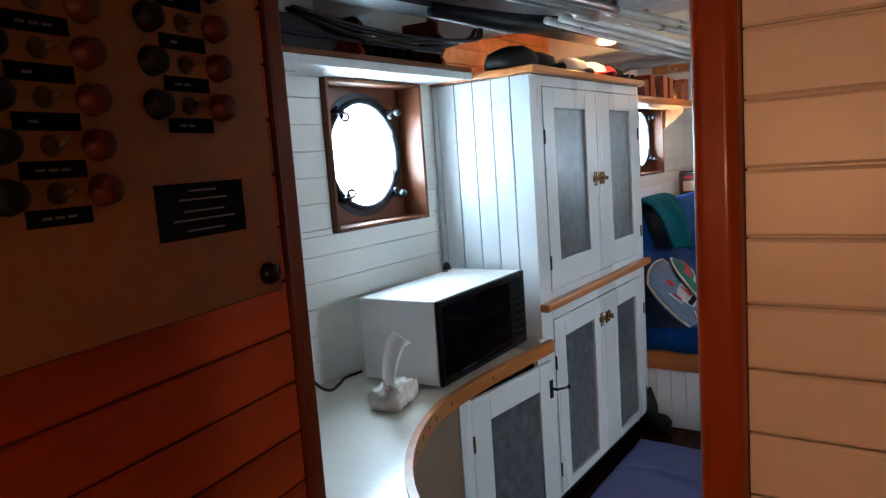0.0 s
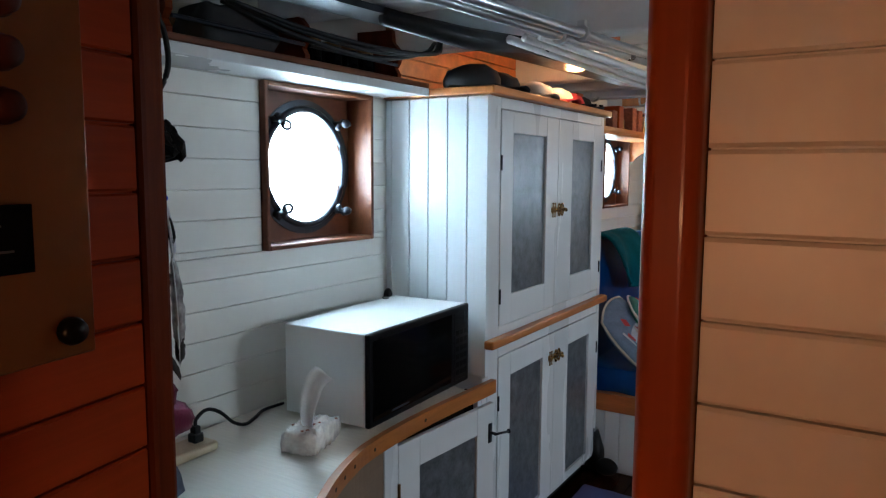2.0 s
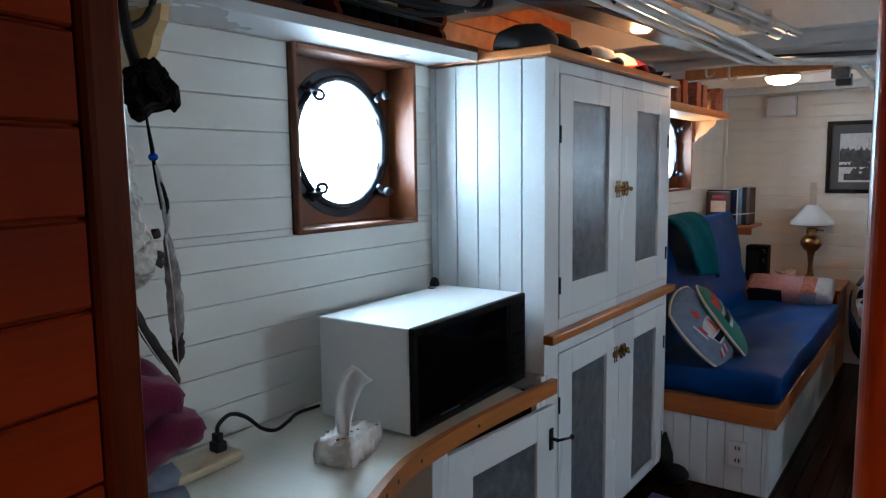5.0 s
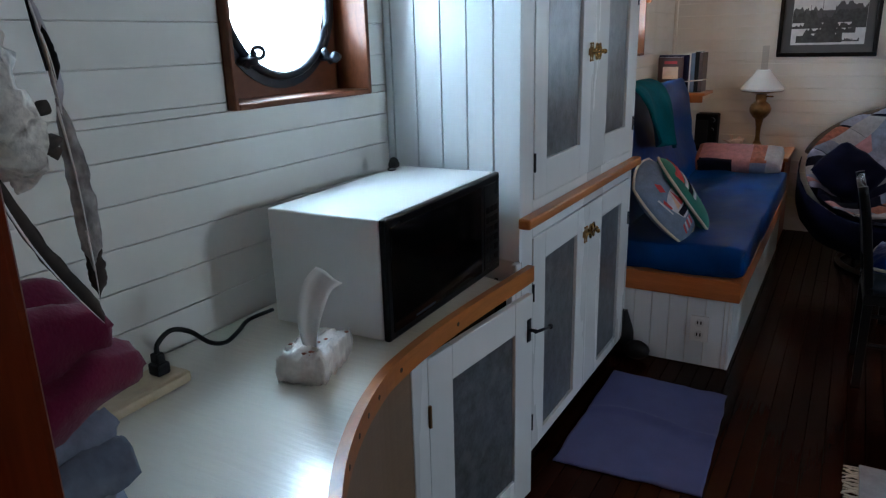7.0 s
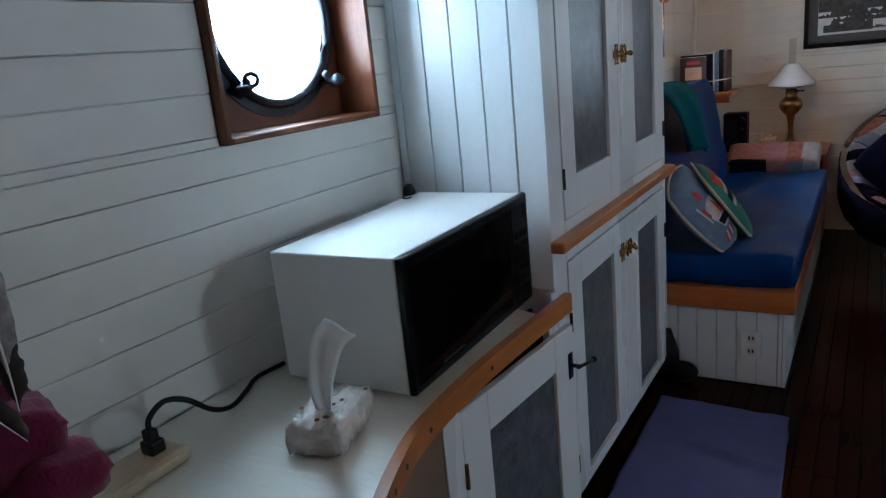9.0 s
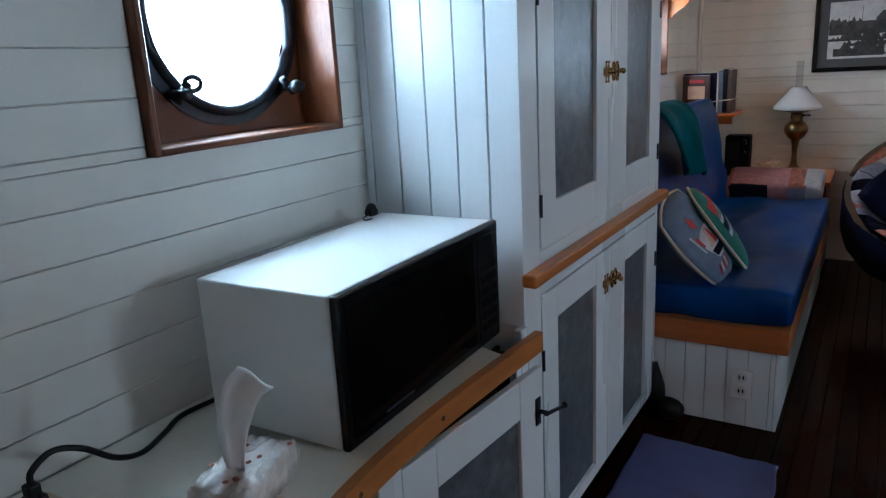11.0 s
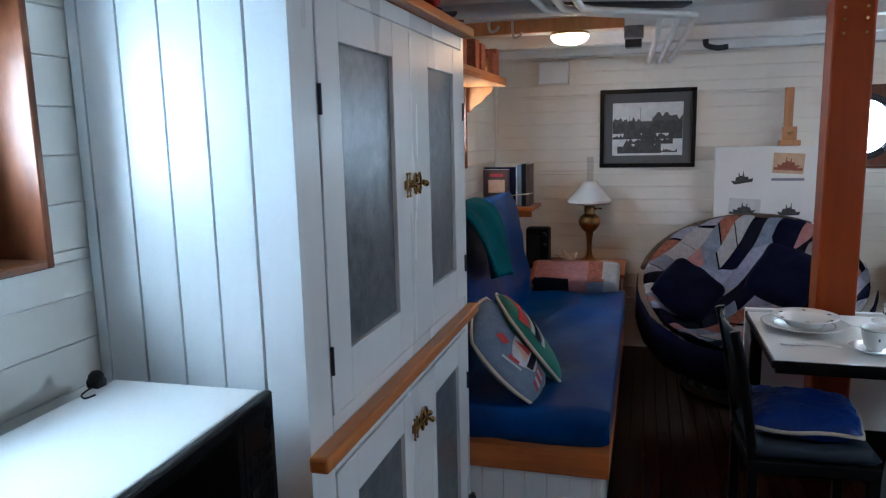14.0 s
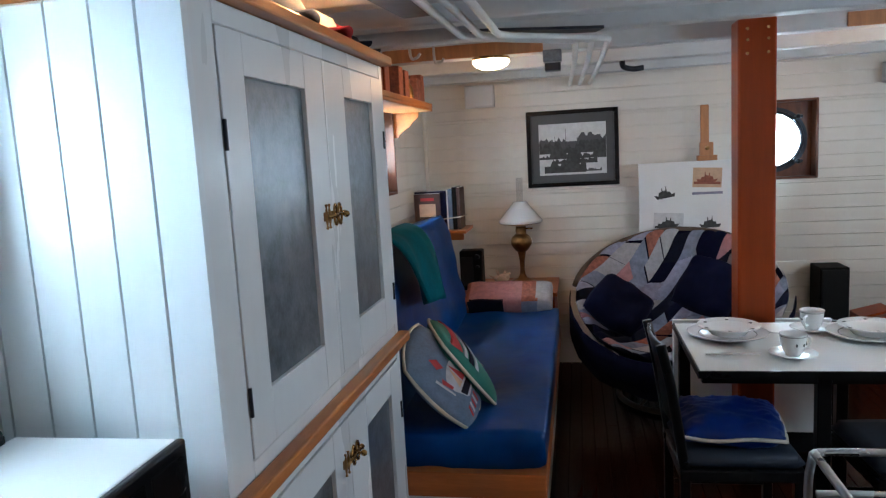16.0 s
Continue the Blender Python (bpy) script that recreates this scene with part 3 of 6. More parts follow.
def microwave():
    m = thing("microwave", "white microwave oven with black glass front on the counter", "microwave", m=pose(-0.212, -0.366, 0.838, 0, 0, 1.7))
    part("case", box(bmesh.new(), -0.156, 0.166, -0.319, 0.319, 0.012, 0.307, bevel=0.005), ENAMEL, m)
    part("front", box(bmesh.new(), 0.166, 0.184, -0.319, 0.321, 0.010, 0.308, bevel=0.006), BLACK, m, "black plastic front")
    part("window", box(bmesh.new(), 0.184, 0.187, -0.300, 0.185, 0.03, 0.285, bevel=0.001, seg=1), BLACK_GLASS, m, "black glass door window")
    cp = part("control_panel", box(bmesh.new(), 0.184, 0.1865, 0.205, 0.310, 0.03, 0.285, bevel=0.001, seg=1), BLACK, m)
    for i in range(3):
        for j in range(6):
            part("button", box(bmesh.new(), 0.1865, 0.188, 0.219 + i * 0.028, 0.240 + i * 0.028, 0.05 + j * 0.03, 0.068 + j * 0.03), BLACK_MAT, cp)
    part("logo", box(bmesh.new(), 0.187, 0.1876, -0.20, -0.10, 0.036, 0.042), SLATE, m)
    for x in (-0.15, 0.13):
        for y in (-0.25, 0.25):
            part("foot", rod(bmesh.new(), (x, y, 0), (x, y, 0.013), 0.014), RUBBER, m)


microwave()


def porthole(name, port, frame_m, depth, label, glass_r, dx=0.0, lip=0.008):
    """A wood lined box in the wall with a round bronze port light at its end; local x along, y into the wall, z up."""
    u0, u1, z0, z1 = port
    w = thing(name, label, "window", base=frame_m @ Vector(((u0 + u1) / 2, 0, z0)), kind="structure")
    t = 0.016
    inv = frame_m
    bm = bmesh.new()
    for r in ((u0, u0 + t, -lip, depth, z0, z1), (u1 - t, u1, -lip, depth, z0, z1), (u0 + t, u1 - t, -lip, depth, z0, z0 + t), (u0 + t, u1 - t, -lip, depth, z1 - t, z1)):
        box(bm, *r, bevel=0.003, seg=1, m=inv)
    part("window_frame", bm, PORTWOOD, w, "reddish varnished wood lining")
    cx, cz, g = (u0 + u1) / 2 + dx, (z0 + z1) / 2, glass_r
    # backing with a round hole
    bm = bmesh.new()
    n = 40
    ring = [bm.verts.new(inv @ Vector((cx + g * math.cos(2 * math.pi * k / n), depth - 0.012, cz + g * math.sin(2 * math.pi * k / n)))) for k in range(n)]
    back = [bm.verts.new(inv @ Vector((cx + g * math.cos(2 * math.pi * k / n), depth + 0.006, cz + g * math.sin(2 * math.pi * k / n)))) for k in range(n)]
    edge = []
    for k in range(n):
        c, s = math.cos(2 * math.pi * k / n), math.sin(2 * math.pi * k / n)
        q = min((u1 - 0.002 - cx if c > 0 else cx - u0 - 0.002) / max(abs(c), 1e-6), (z1 - 0.002 - cz) / max(abs(s), 1e-6))
        edge.append(bm.verts.new(inv @ Vector((cx + q * c, depth - 0.012, cz + q * s))))
    for k in range(n):
        j = (k + 1) % n
        bm.faces.new((ring[k], ring[j], edge[j], edge[k]))
        bm.faces.new((ring[k], back[k], back[j], ring[j]))
    part("backing", bm, PORTWOOD, w)
    bm = bmesh.new()
    sweep(bm, [inv @ Vector((cx + (g + 0.010) * math.cos(2 * math.pi * k / n), depth - 0.020, cz + (g + 0.010) * math.sin(2 * math.pi * k / n))) for k in range(n)], 0.0125, 10, closed=True)
    rg = part("port_ring", bm, BRONZE, w, "dark bronze port light ring", smooth=True)
    bm = bmesh.new()
    inner = [bm.verts.new(inv @ Vector((cx + (g + 0.004) * math.cos(2 * math.pi * k / n), depth - 0.020, cz + (g + 0.004) * math.sin(2 * math.pi * k / n)))) for k in range(n)]
    outer = [bm.verts.new(inv @ Vector((cx + min(g + 0.045, 0.268) * math.cos(2 * math.pi * k / n), depth - 0.016, cz + min(g + 0.045, 0.262) * math.sin(2 * math.pi * k / n)))) for k in range(n)]
    back2 = [bm.verts.new(v.co - (inv.to_3x3() @ Vector((0, -0.004, 0)))) for v in outer]
    for k in range(n):
        j = (k + 1) % n
        bm.faces.new((inner[k], inner[j], outer[j], outer[k]))
        bm.faces.new((outer[k], outer[j], back2[j], back2[k]))
    part("flange", bm, BRONZE, rg, "dark blue black iron flange")
    for a in (45, 135, 225, 315):
        c, s = math.cos(radians(a)), math.sin(radians(a))
        bm = bmesh.new()
        p = Vector((cx + (g + 0.030) * c, depth - 0.02, cz + (g + 0.035) * s))
        rod(bm, inv @ p, inv @ (p + Vector((0, -0.055, 0))), 0.011, n=10)
        if c < 0:
            sweep(bm, [inv @ (p + Vector((0.030 + 0.022 * math.cos(q * math.pi / 6), -0.035, -0.03 * s + 0.015 * math.sin(q * math.pi / 6)))) for q in range(12)], 0.006, 8, closed=True)
        else:
            ball(bm, inv @ (p + Vector((0, -0.055, 0))), 0.017, n=10)
            ball(bm, inv @ (p + Vector((0.02, -0.05, 0))), 0.012, n=10)
        rod(bm, inv @ (p + Vector((-0.03 * c, -0.03, -0.03 * s))), inv @ (p + Vector((0.02 * c, -0.03, 0.02 * s))), 0.010, n=8)
        part("dog", bm, BRONZE, rg, "dark metal clamping dog", smooth=True)
    bm = bmesh.new()
    bmesh.ops.create_circle(bm, cap_ends=True, segments=n, radius=g, matrix=inv @ Matrix.Translation((cx, depth + 0.004, cz)) @ pose(0, 0, 0, 90))
    pane = part("pane", bm, GLASS, w, "clear round glass")
    pane.visible_shadow = False
    return w


porthole("window_1", PORT_A, TO_HULL, 0.105, "reddish wood lined porthole with dark bronze ring", 0.203, 0.02, 0.026)
porthole("window_2", PORT_B, TO_HULL, 0.105, "wood lined porthole beyond the tall cabinet", 0.203)
porthole("window_3", PORT_F, TO_FAR, 0.105, "wood lined porthole in the forward bulkhead", 0.182)
# bright overcast sky and water outside
tagged(part("water", boxes((-60, 60, -60, 60, -1.6, -1.5)), SLATE), "dark harbour water around the boat", "water", kind="structure")
tagged(part("backdrop", boxes((-2.6, -2.58, -3.5, 6, -1.5, 5)), SKYCARD), "bright white overcast distance outside", "backdrop", kind="structure")
tagged(part("backdrop", boxes((0, 4.5, 6.3, 6.32, -1.5, 5)), SKYCARD), "bright white overcast distance outside", "backdrop", kind="structure")

# ---- saloon settee ----


def settee():
    s = thing("settee", "built-in settee with blue vinyl cushions on a white boarded base", "sofa", (0.02, 2.4, 0))
    part("base", boxes((HULL_X, 0.475, 1.345, 3.55, 0.002, 0.345)), WHITE, s)
    part("trim", boxes((HULL_X, 0.515, 1.318, 3.55, 0.345, 0.442), bevel=0.005), OAK_X, s, "varnished wood front trim")
    bm = soft(bmesh.new(), (0.83, 2.18, 0.15), pose(0.115, 2.41, 0.515), puff=0.14, n=64, wob=0.03, rounded=14, crease=0.004)
    part("seat_cushion", bm, BLUE, s, "blue vinyl seat cushion", smooth=True)
    bm = soft(bmesh.new(), (0.70, 2.2, 0.20), pose(-0.235, 2.44, 0.88, 0, 77, 0), puff=0.18, n=56, wob=0.026, rounded=10, seed=4, crease=0.004)
    part("back_cushion", bm, BLUE, s, "blue vinyl back cushion", smooth=True)


settee()


def dome_lamp(x, y, z):
    l = thing("ceiling_lamp", "lit frosted glass dome lamp under a deck beam", "lamp", (x, y, z), group="ceiling lamps")
    part("base", rod(bmesh.new(), (x, y, z - 0.014), (x, y, z), 0.10, n=28), BRASS, l)
    part("shade", lathe(bmesh.new(), [(0.098, z - 0.014), (0.10, z - 0.025), (0.085, z - 0.045), (0.05, z - 0.06), (0.0, z - 0.065)], (x, y, 0)), GLOW, l, "lit frosted glass dome", smooth=True)


for q in ((0.22, 2.74, 2.115), (2.35, 2.74, 2.115), (0.06, 0.73, 2.199)):
    dome_lamp(*q)

mount = thing("lamp_mount", "varnished wooden mount for the deckhead lamp", "mount", (0.06, 0.73, 2.2), kind="structure")
part("block", boxes((-0.10, 0.22, 0.60, 0.86, 2.2, 2.2695), bevel=0.004), OAK_X, mount)

# added orange boards: the lamps' warm light on the white beam, as colour
for x0, x1 in ((-0.36, 0.50), (1.95, 2.75)):
    pad = thing("lamp_board", "orange board added on the deck beam for the lamp's warm light", "board", ((x0 + x1) / 2, 2.68, 2.118), kind="structure")
    part("board", boxes((x0, x1, 2.676, 2.689, 2.117, 2.185), bevel=0.002, seg=1), PINE, pad)

# post, table
post = thing("post", "varnished mahogany post from floor to deck beam", "post", (1.485, 2.5, 0))
part("shaft", boxes((1.40, 1.57, 2.42, 2.58, 0.002, 2.16), bevel=0.012), MAHOGANY_V, post)

tb = thing("table", "white topped saloon table with black metal legs", "table", (1.7, 1.96, 0))
part("tabletop", boxes((1.092, 2.35, 1.598, 2.335, 0.728, 0.752), bevel=0.004), ENAMEL, tb)
part("edge", boxes((1.085, 1.092, 1.59, 2.342, 0.722, 0.7505), (2.35, 2.357, 1.59, 2.342, 0.722, 0.7505), (1.092, 2.35, 1.59, 1.598, 0.722, 0.7505), (1.092, 2.35, 2.335, 2.342, 0.722, 0.7505)), BLACK, tb, "black edge band")
for lx, ly in ((1.13, 2.29), (1.55, 1.68), (1.82, 2.29), (2.30, 1.68)):
    part("leg", boxes((lx - 0.025, lx + 0.025, ly - 0.025, ly + 0.025, 0.002, 0.726), bevel=0.004), BLACK, tb)
part("apron", boxes((1.11, 2.33, 1.66, 1.70, 0.68, 0.724), (1.11, 2.33, 2.27, 2.31, 0.68, 0.724)), BLACK, tb)

leaf = thing("leaf_panel", "white table leaf with black edge standing on the floor", "panel", (1.5, 2.62, 0))
part("board", boxes((1.12, 1.88, 2.605, 2.635, 0.105, 0.70), bevel=0.003), ENAMEL, leaf)
part("edge", boxes((1.12, 1.88, 2.60, 2.64, 0.002, 0.105)), BLACK, leaf, "black lower edge")
for z in (2.0, 2.06, 2.11):
    for x in (1.44, 1.53):
        part("bolt", rod(bmesh.new(), (x, 2.413, z), (x, 2.422, z), 0.007, n=8), BRASS, post)


def saloon_chair(at):
    c = thing("dining_chair", "black framed dining chair with slate vinyl seat", "chair", m=at, group="chairs at the table")
    for x, y in ((-0.20, -0.19), (-0.20, 0.19), (0.19, -0.19), (0.19, 0.19)):
        part("leg", box(bmesh.new(), x - 0.018, x + 0.018, y - 0.018, y + 0.018, 0, 0.43, bevel=0.004), BLACK, c)
    part("seat_frame", box(bmesh.new(), -0.22, 0.21, -0.215, 0.215, 0.39, 0.435, bevel=0.006), BLACK, c)
    part("seat", soft(bmesh.new(), (0.44, 0.44, 0.07), pose(0, 0, 0.462), puff=0.2, n=12, rounded=10), SLATE, c, "slate vinyl seat pad", smooth=True)
    for y in (-0.19, 0.19):
        bm = sweep(bmesh.new(), spline([(-0.20, y, 0.42), (-0.225, y, 0.6), (-0.25, y, 0.76), (-0.28, y, 0.895)], 5), 0.019, 10)
        part("back_post", bm, BLACK, c, smooth=True)
    bm = bmesh.new()
    cols = []
    for k in range(9):
        y = -0.175 + 0.35 * k / 8
        bow = 0.022 * (1 - (y / 0.175) ** 2)
        cols.append([[bm.verts.new((x - bow + d, y, z)) for x, z in ((-0.222, 0.58), (-0.243, 0.74), (-0.262, 0.83), (-0.277, 0.89))] for d in (0, 0.016)])
    for a, b in zip(cols, cols[1:]):
        for q in range(3):
            bm.faces.new((a[0][q], a[0][q + 1], b[0][q + 1], b[0][q]))
            bm.faces.new((a[1][q], b[1][q], b[1][q + 1], a[1][q + 1]))
        bm.faces.new((a[0][3], a[1][3], b[1][3], b[0][3]))
        bm.faces.new((a[0][0], b[0][0], b[1][0], a[1][0]))
    part("backrest", bm, BLACK, c, "black curved back panel", smooth=True)
    for y in (-0.19, 0.19):
        part("stretcher", rod(bmesh.new(), (-0.2, y, 0.2), (0.19, y, 0.2), 0.011), BLACK, c)
    return c


chair = saloon_chair(pose(1.205, 1.63, 0.002, 0, 0, 2))
copy_thing(chair, pose(1.83, 1.60, 0.002, 0, 0, 183))

cu = thing("seat_cushion", "shiny blue seat cushion with cream cord edge on a chair", "cushion", m=pose(1.195, 1.63, 0.495, 0, 0, -5))
part("pad", soft(bmesh.new(), (0.40, 0.41, 0.10), pose(0, 0, 0.052), puff=0.5, n=30, wob=0.016, rounded=4, corner=0.07, crease=0.02), MATTBLUE, cu, smooth=True)
ring = []
for k in range(48):
    a = 2 * math.pi * k / 48
    f = 1 / max(abs(math.cos(a)), abs(math.sin(a)))
    u, v = f * math.cos(a), f * math.sin(a)
    ring.append((0.192 * u * (1 - 0.07 * v * v), 0.197 * v * (1 - 0.07 * u * u), 0.048 + 0.007 * math.sin(4 * a)))
part("piping", sweep(bmesh.new(), ring, 0.0075, 8, closed=True), CORD, cu, "cream twisted cord", smooth=True)


def china(at, kind):
    if kind == "plate":
        t = thing("dinner_plate", "white china dinner plate with grey decoration on the table", "plate", m=at, group="table china")
        part("dish", lathe(bmesh.new(), [(0.0, 0.004), (0.07, 0.004), (0.085, 0.002), (0.09, 0.006), (0.145, 0.022), (0.147, 0.024), (0.143, 0.026), (0.09, 0.012), (0.08, 0.008), (0, 0.008)], n=40), CHINA, t, smooth=True)
        part("rim_line", lathe(bmesh.new(), [(0.103, 0.0163), (0.1055, 0.0172), (0.1055, 0.0175), (0.103, 0.0168)], n=40), GREYMOUNT, t, "grey rim line")
    elif kind == "bowl":
        t = thing("soup_plate", "white china soup plate with dark motifs on a dinner plate", "plate", m=at, group="table china")
        part("dish", lathe(bmesh.new(), [(0.0, 0.004), (0.055, 0.002), (0.06, 0.004), (0.075, 0.022), (0.108, 0.036), (0.109, 0.039), (0.073, 0.027), (0.058, 0.010), (0, 0.009)], n=36), CHINA, t, smooth=True)
        for k in range(6):
            a = k * math.pi / 3 + 0.4
            part("motif", ball(bmesh.new(), (0.09 * math.cos(a), 0.09 * math.sin(a), 0.0345), 0.007, (1, 1, 0.25), n=8), GREYMOUNT, t, "dark motif")
    elif kind == "saucer":
        t = thing("saucer", "white china saucer under a cup", "saucer", m=at, group="table china")
        part("dish", lathe(bmesh.new(), [(0, 0.003), (0.04, 0.001), (0.045, 0.004), (0.077, 0.016), (0.078, 0.018), (0.044, 0.008), (0, 0.006)], n=32), CHINA, t, smooth=True)
    elif kind == "cup":
        t = thing("cup", "white china cup with small dark pattern", "cup", m=at, group="table china")
        part("bowl", lathe(bmesh.new(), [(0, 0.004), (0.024, 0.002), (0.026, 0.008), (0.035, 0.02), (0.041, 0.05), (0.045, 0.078), (0.0455, 0.08), (0.043, 0.079), (0.038, 0.05), (0.03, 0.02), (0, 0.012)], n=30), CHINA, t, smooth=True)
        part("handle", sweep(bmesh.new(), spline([(0.040, 0, 0.062), (0.062, 0, 0.06), (0.066, 0, 0.042), (0.054, 0, 0.026), (0.036, 0, 0.024)], 5), 0.0045, 8), CHINA, t, smooth=True)
        part("rim_line", lathe(bmesh.new(), [(0.0447, 0.072), (0.0453, 0.074), (0.0456, 0.074), (0.045, 0.072)], n=30), GREYMOUNT, t, "grey rim line")
        for a in (-1.9, -1.2, -0.6):
            part("motif", ball(bmesh.new(), (0.0405 * math.cos(a), 0.0405 * math.sin(a), 0.045), 0.007, (0.5, 0.5, 0.9), n=8), GREYMOUNT, t, "dark motif")
    return t


TT = 0.7525
for px, py in ((1.282, 2.07), (1.85, 2.055)):
    china(pose(px, py, TT) @ Matrix.Scale(1.15, 4), "plate")
    china(pose(px + 0.005, py, TT + 0.013) @ Matrix.Scale(1.2, 4), "bowl")
for px, py, rz in ((1.468, 1.77, 20), (1.655, 2.17, -130)):
    china(pose(px, py, TT) @ Matrix.Scale(1.15, 4), "saucer")
    china(pose(px, py, TT + 0.007, 0, 0, rz) @ Matrix.Scale(1.12, 4), "cup")


def cutlery(at, kind):
    t = thing(kind, "stainless steel %s laid on the table" % kind, "cutlery", m=at, group="cutlery")
    bm = sweep(bmesh.new(), [(0, 0, 0.004), (0.05, 0, 0.006), (0.11, 0, 0.005)], [0.006, 0.004, 0.003], 8, flat=0.4)
    if kind == "spoon":
        ball(bm, (0.135, 0, 0.005), 0.027, (1, 0.62, 0.18), n=12)
    else:
        box(bm, 0.108, 0.14, -0.010, 0.010, 0.004, 0.0065)
        for k in range(4):
            box(bm, 0.14, 0.175, -0.0095 + k * 0.0053, -0.0065 + k * 0.0053, 0.004, 0.006)
    part("body", bm, STEEL, t, smooth=True)


cutlery(pose(1.32, 1.80, TT, 0, 0, 183), "fork")
cutlery(pose(1.36, 1.80, TT, 0, 0, 178), "spoon")
cutlery(pose(1.575, 2.075, TT, 0, 0, 150), "spoon")
cutlery(pose(1.85, 2.30, TT, 0, 0, 140), "spoon")

# chrome tube trolley beside the table


def trolley():
    t = thing("chrome_stool", "stool frame of bent chrome tube with black seat", "stool", (1.52, 0.75, 0))
    for y, z in ((0.93, 0.725), (0.93, 0.60)):
        part("rail", sweep(bmesh.new(), spline([(1.30, y, z), (1.45, y, z + 0.003), (1.78, y, z)], 6), 0.011, 10), STEEL, t, smooth=True)
    for x in (1.292, 1.785):
        bm = sweep(bmesh.new(), spline([(x, 0.93, 0.725), (x + 0.015, 0.84, 0.70), (x + 0.05, 0.62, 0.64), (x + 0.05, 0.57, 0.58), (x + 0.03, 0.58, 0.30), (x + 0.02, 0.58, 0.005)], 6), 0.012, 10)
        part("leg", bm, STEEL, t, smooth=True)
        part("leg", sweep(bmesh.new(), spline([(x, 0.935, 0.72), (x - 0.01, 0.945, 0.6), (x, 0.94, 0.3), (x, 0.94, 0.005)], 5), 0.012, 10), STEEL, t, smooth=True)
    part("seat", box(bmesh.new(), 1.33, 1.80, 0.60, 0.92, 0.46, 0.50, bevel=0.012), BLACK, t, "black vinyl seat")


trolley()

# ---- settee dressing ----


def facing(c, n, up):
    """A pose at c whose local z is n and whose local y leans towards up."""
    z = Vector(n).normalized()
    x = Vector(up).cross(z).normalized()
    y = z.cross(x)
    return Matrix(((x.x, y.x, z.x, c[0]), (x.y, y.y, z.y, c[1]), (x.z, y.z, z.z, c[2]), (0, 0, 0, 1)))


p_thick = [0.1, 0.4]


def pillow(name, label, at, mat, size, thick, decorate):
    p = thing(name, label, "pillow", m=at)
    part("cover", soft(bmesh.new(), (size, size, thick), None, puff=0.6, n=20, rounded=2.6, corner=0.17), mat, p, smooth=True)
    h = size / 2 * 0.955
    ring = []
    for k in range(48):
        a = 2 * math.pi * k / 48
        f = 1 / max(abs(math.cos(a)), abs(math.sin(a)))
        u, v = f * math.cos(a), f * math.sin(a)
        ring.append((h * u * (1 - 0.17 * v * v), h * v * (1 - 0.17 * u * u), 0.0))
    part("piping", sweep(bmesh.new(), ring, 0.007, 8, closed=True), CORD, p, "cream cord edge", smooth=True)
    p_thick[:] = thick, size
    decorate(p)


def patch_on(p, pts, mat, lift, name="patch"):
    """A cloth shape sewn on the bulge of a pillow."""
    bm = bmesh.new()
    c = Vector((sum(q[0] for q in pts) / len(pts), sum(q[1] for q in pts) / len(pts)))

    def bulge(x, y):
        h = p_thick[1] / 2
        v = min(1, abs(y) / h)
        u = min(1, abs(x) / (h * (1 - 0.17 * v * v)))
        v = min(1, abs(y) / (h * (1 - 0.17 * u * u)))
        return p_thick[0] / 2 * ((1 - u ** 2.6) * (1 - v ** 2.6)) ** 0.6 + lift + 0.003
    rings = []
    for f in (0.0, 0.25, 0.5, 0.75, 1.0):
        rings.append([bm.verts.new((c.x + (x - c.x) * f, c.y + (y - c.y) * f, bulge(c.x + (x - c.x) * f, c.y + (y - c.y) * f))) for x, y in pts])
    k = len(pts)
    for a, b in zip(rings[1:], rings[2:]):
        for i in range(k):
            bm.faces.new((a[i], a[(i + 1) % k], b[(i + 1) % k], b[i]))
    bm.faces.new(rings[1])
    bmesh.ops.delete(bm, geom=rings[0], context="VERTS")
    part(name, bm, mat, p)


def boat_pillow(p):
    patch_on(p, [(-0.045 + 0.085 * math.cos(a) * (1 + 0.2 * math.sin(3 * a)), -0.035 + 0.085 * math.sin(a) * (1 + 0.15 * math.cos(2 * a))) for a in [k * math.pi / 8 for k in range(16)]], PALECLOTH, 0.002)
    patch_on(p, [(-0.115, -0.055), (0.005, -0.065), (-0.02, -0.095), (-0.10, -0.09)], INKCLOTH, 0.006, "hull_patch")
    patch_on(p, [(-0.05, -0.050), (0.0, -0.055), (-0.045, 0.04)], CAPRED, 0.006, "sail_patch")
    patch_on(p, [(-0.057, -0.050), (-0.10, -0.045), (-0.053, 0.035)], PHOTO_T, 0.006, "sail_patch")
    for k in range(5):
        x = -0.145 + 0.022 * k
        patch_on(p, [(x, -0.155), (x + 0.013, -0.155), (x + 0.022, -0.115), (x + 0.009, -0.115)], PALECLOTH if k % 2 else CAPRED, 0.003, "stripe")
    patch_on(p, [(-0.11, 0.075), (-0.075, 0.05), (-0.06, 0.09), (-0.09, 0.12)], CAPRED, 0.003, "red_patch")
    patch_on(p, [(-0.15, 0.03), (-0.135, -0.02), (-0.12, -0.02), (-0.13, 0.04)], CAPRED, 0.003, "stripe")
    patch_on(p, [(-0.165, 0.06), (-0.15, -0.04), (-0.142, -0.04), (-0.153, 0.06)], PALECLOTH, 0.003, "stripe")
    for k in range(6):
        x = -0.02 + 0.024 * k
        patch_on(p, [(x, -0.10 - 0.006 * (k % 2)), (x + 0.014, -0.093), (x + 0.022, -0.105), (x + 0.008, -0.112)], INKCLOTH, 0.004, "wave_patch")


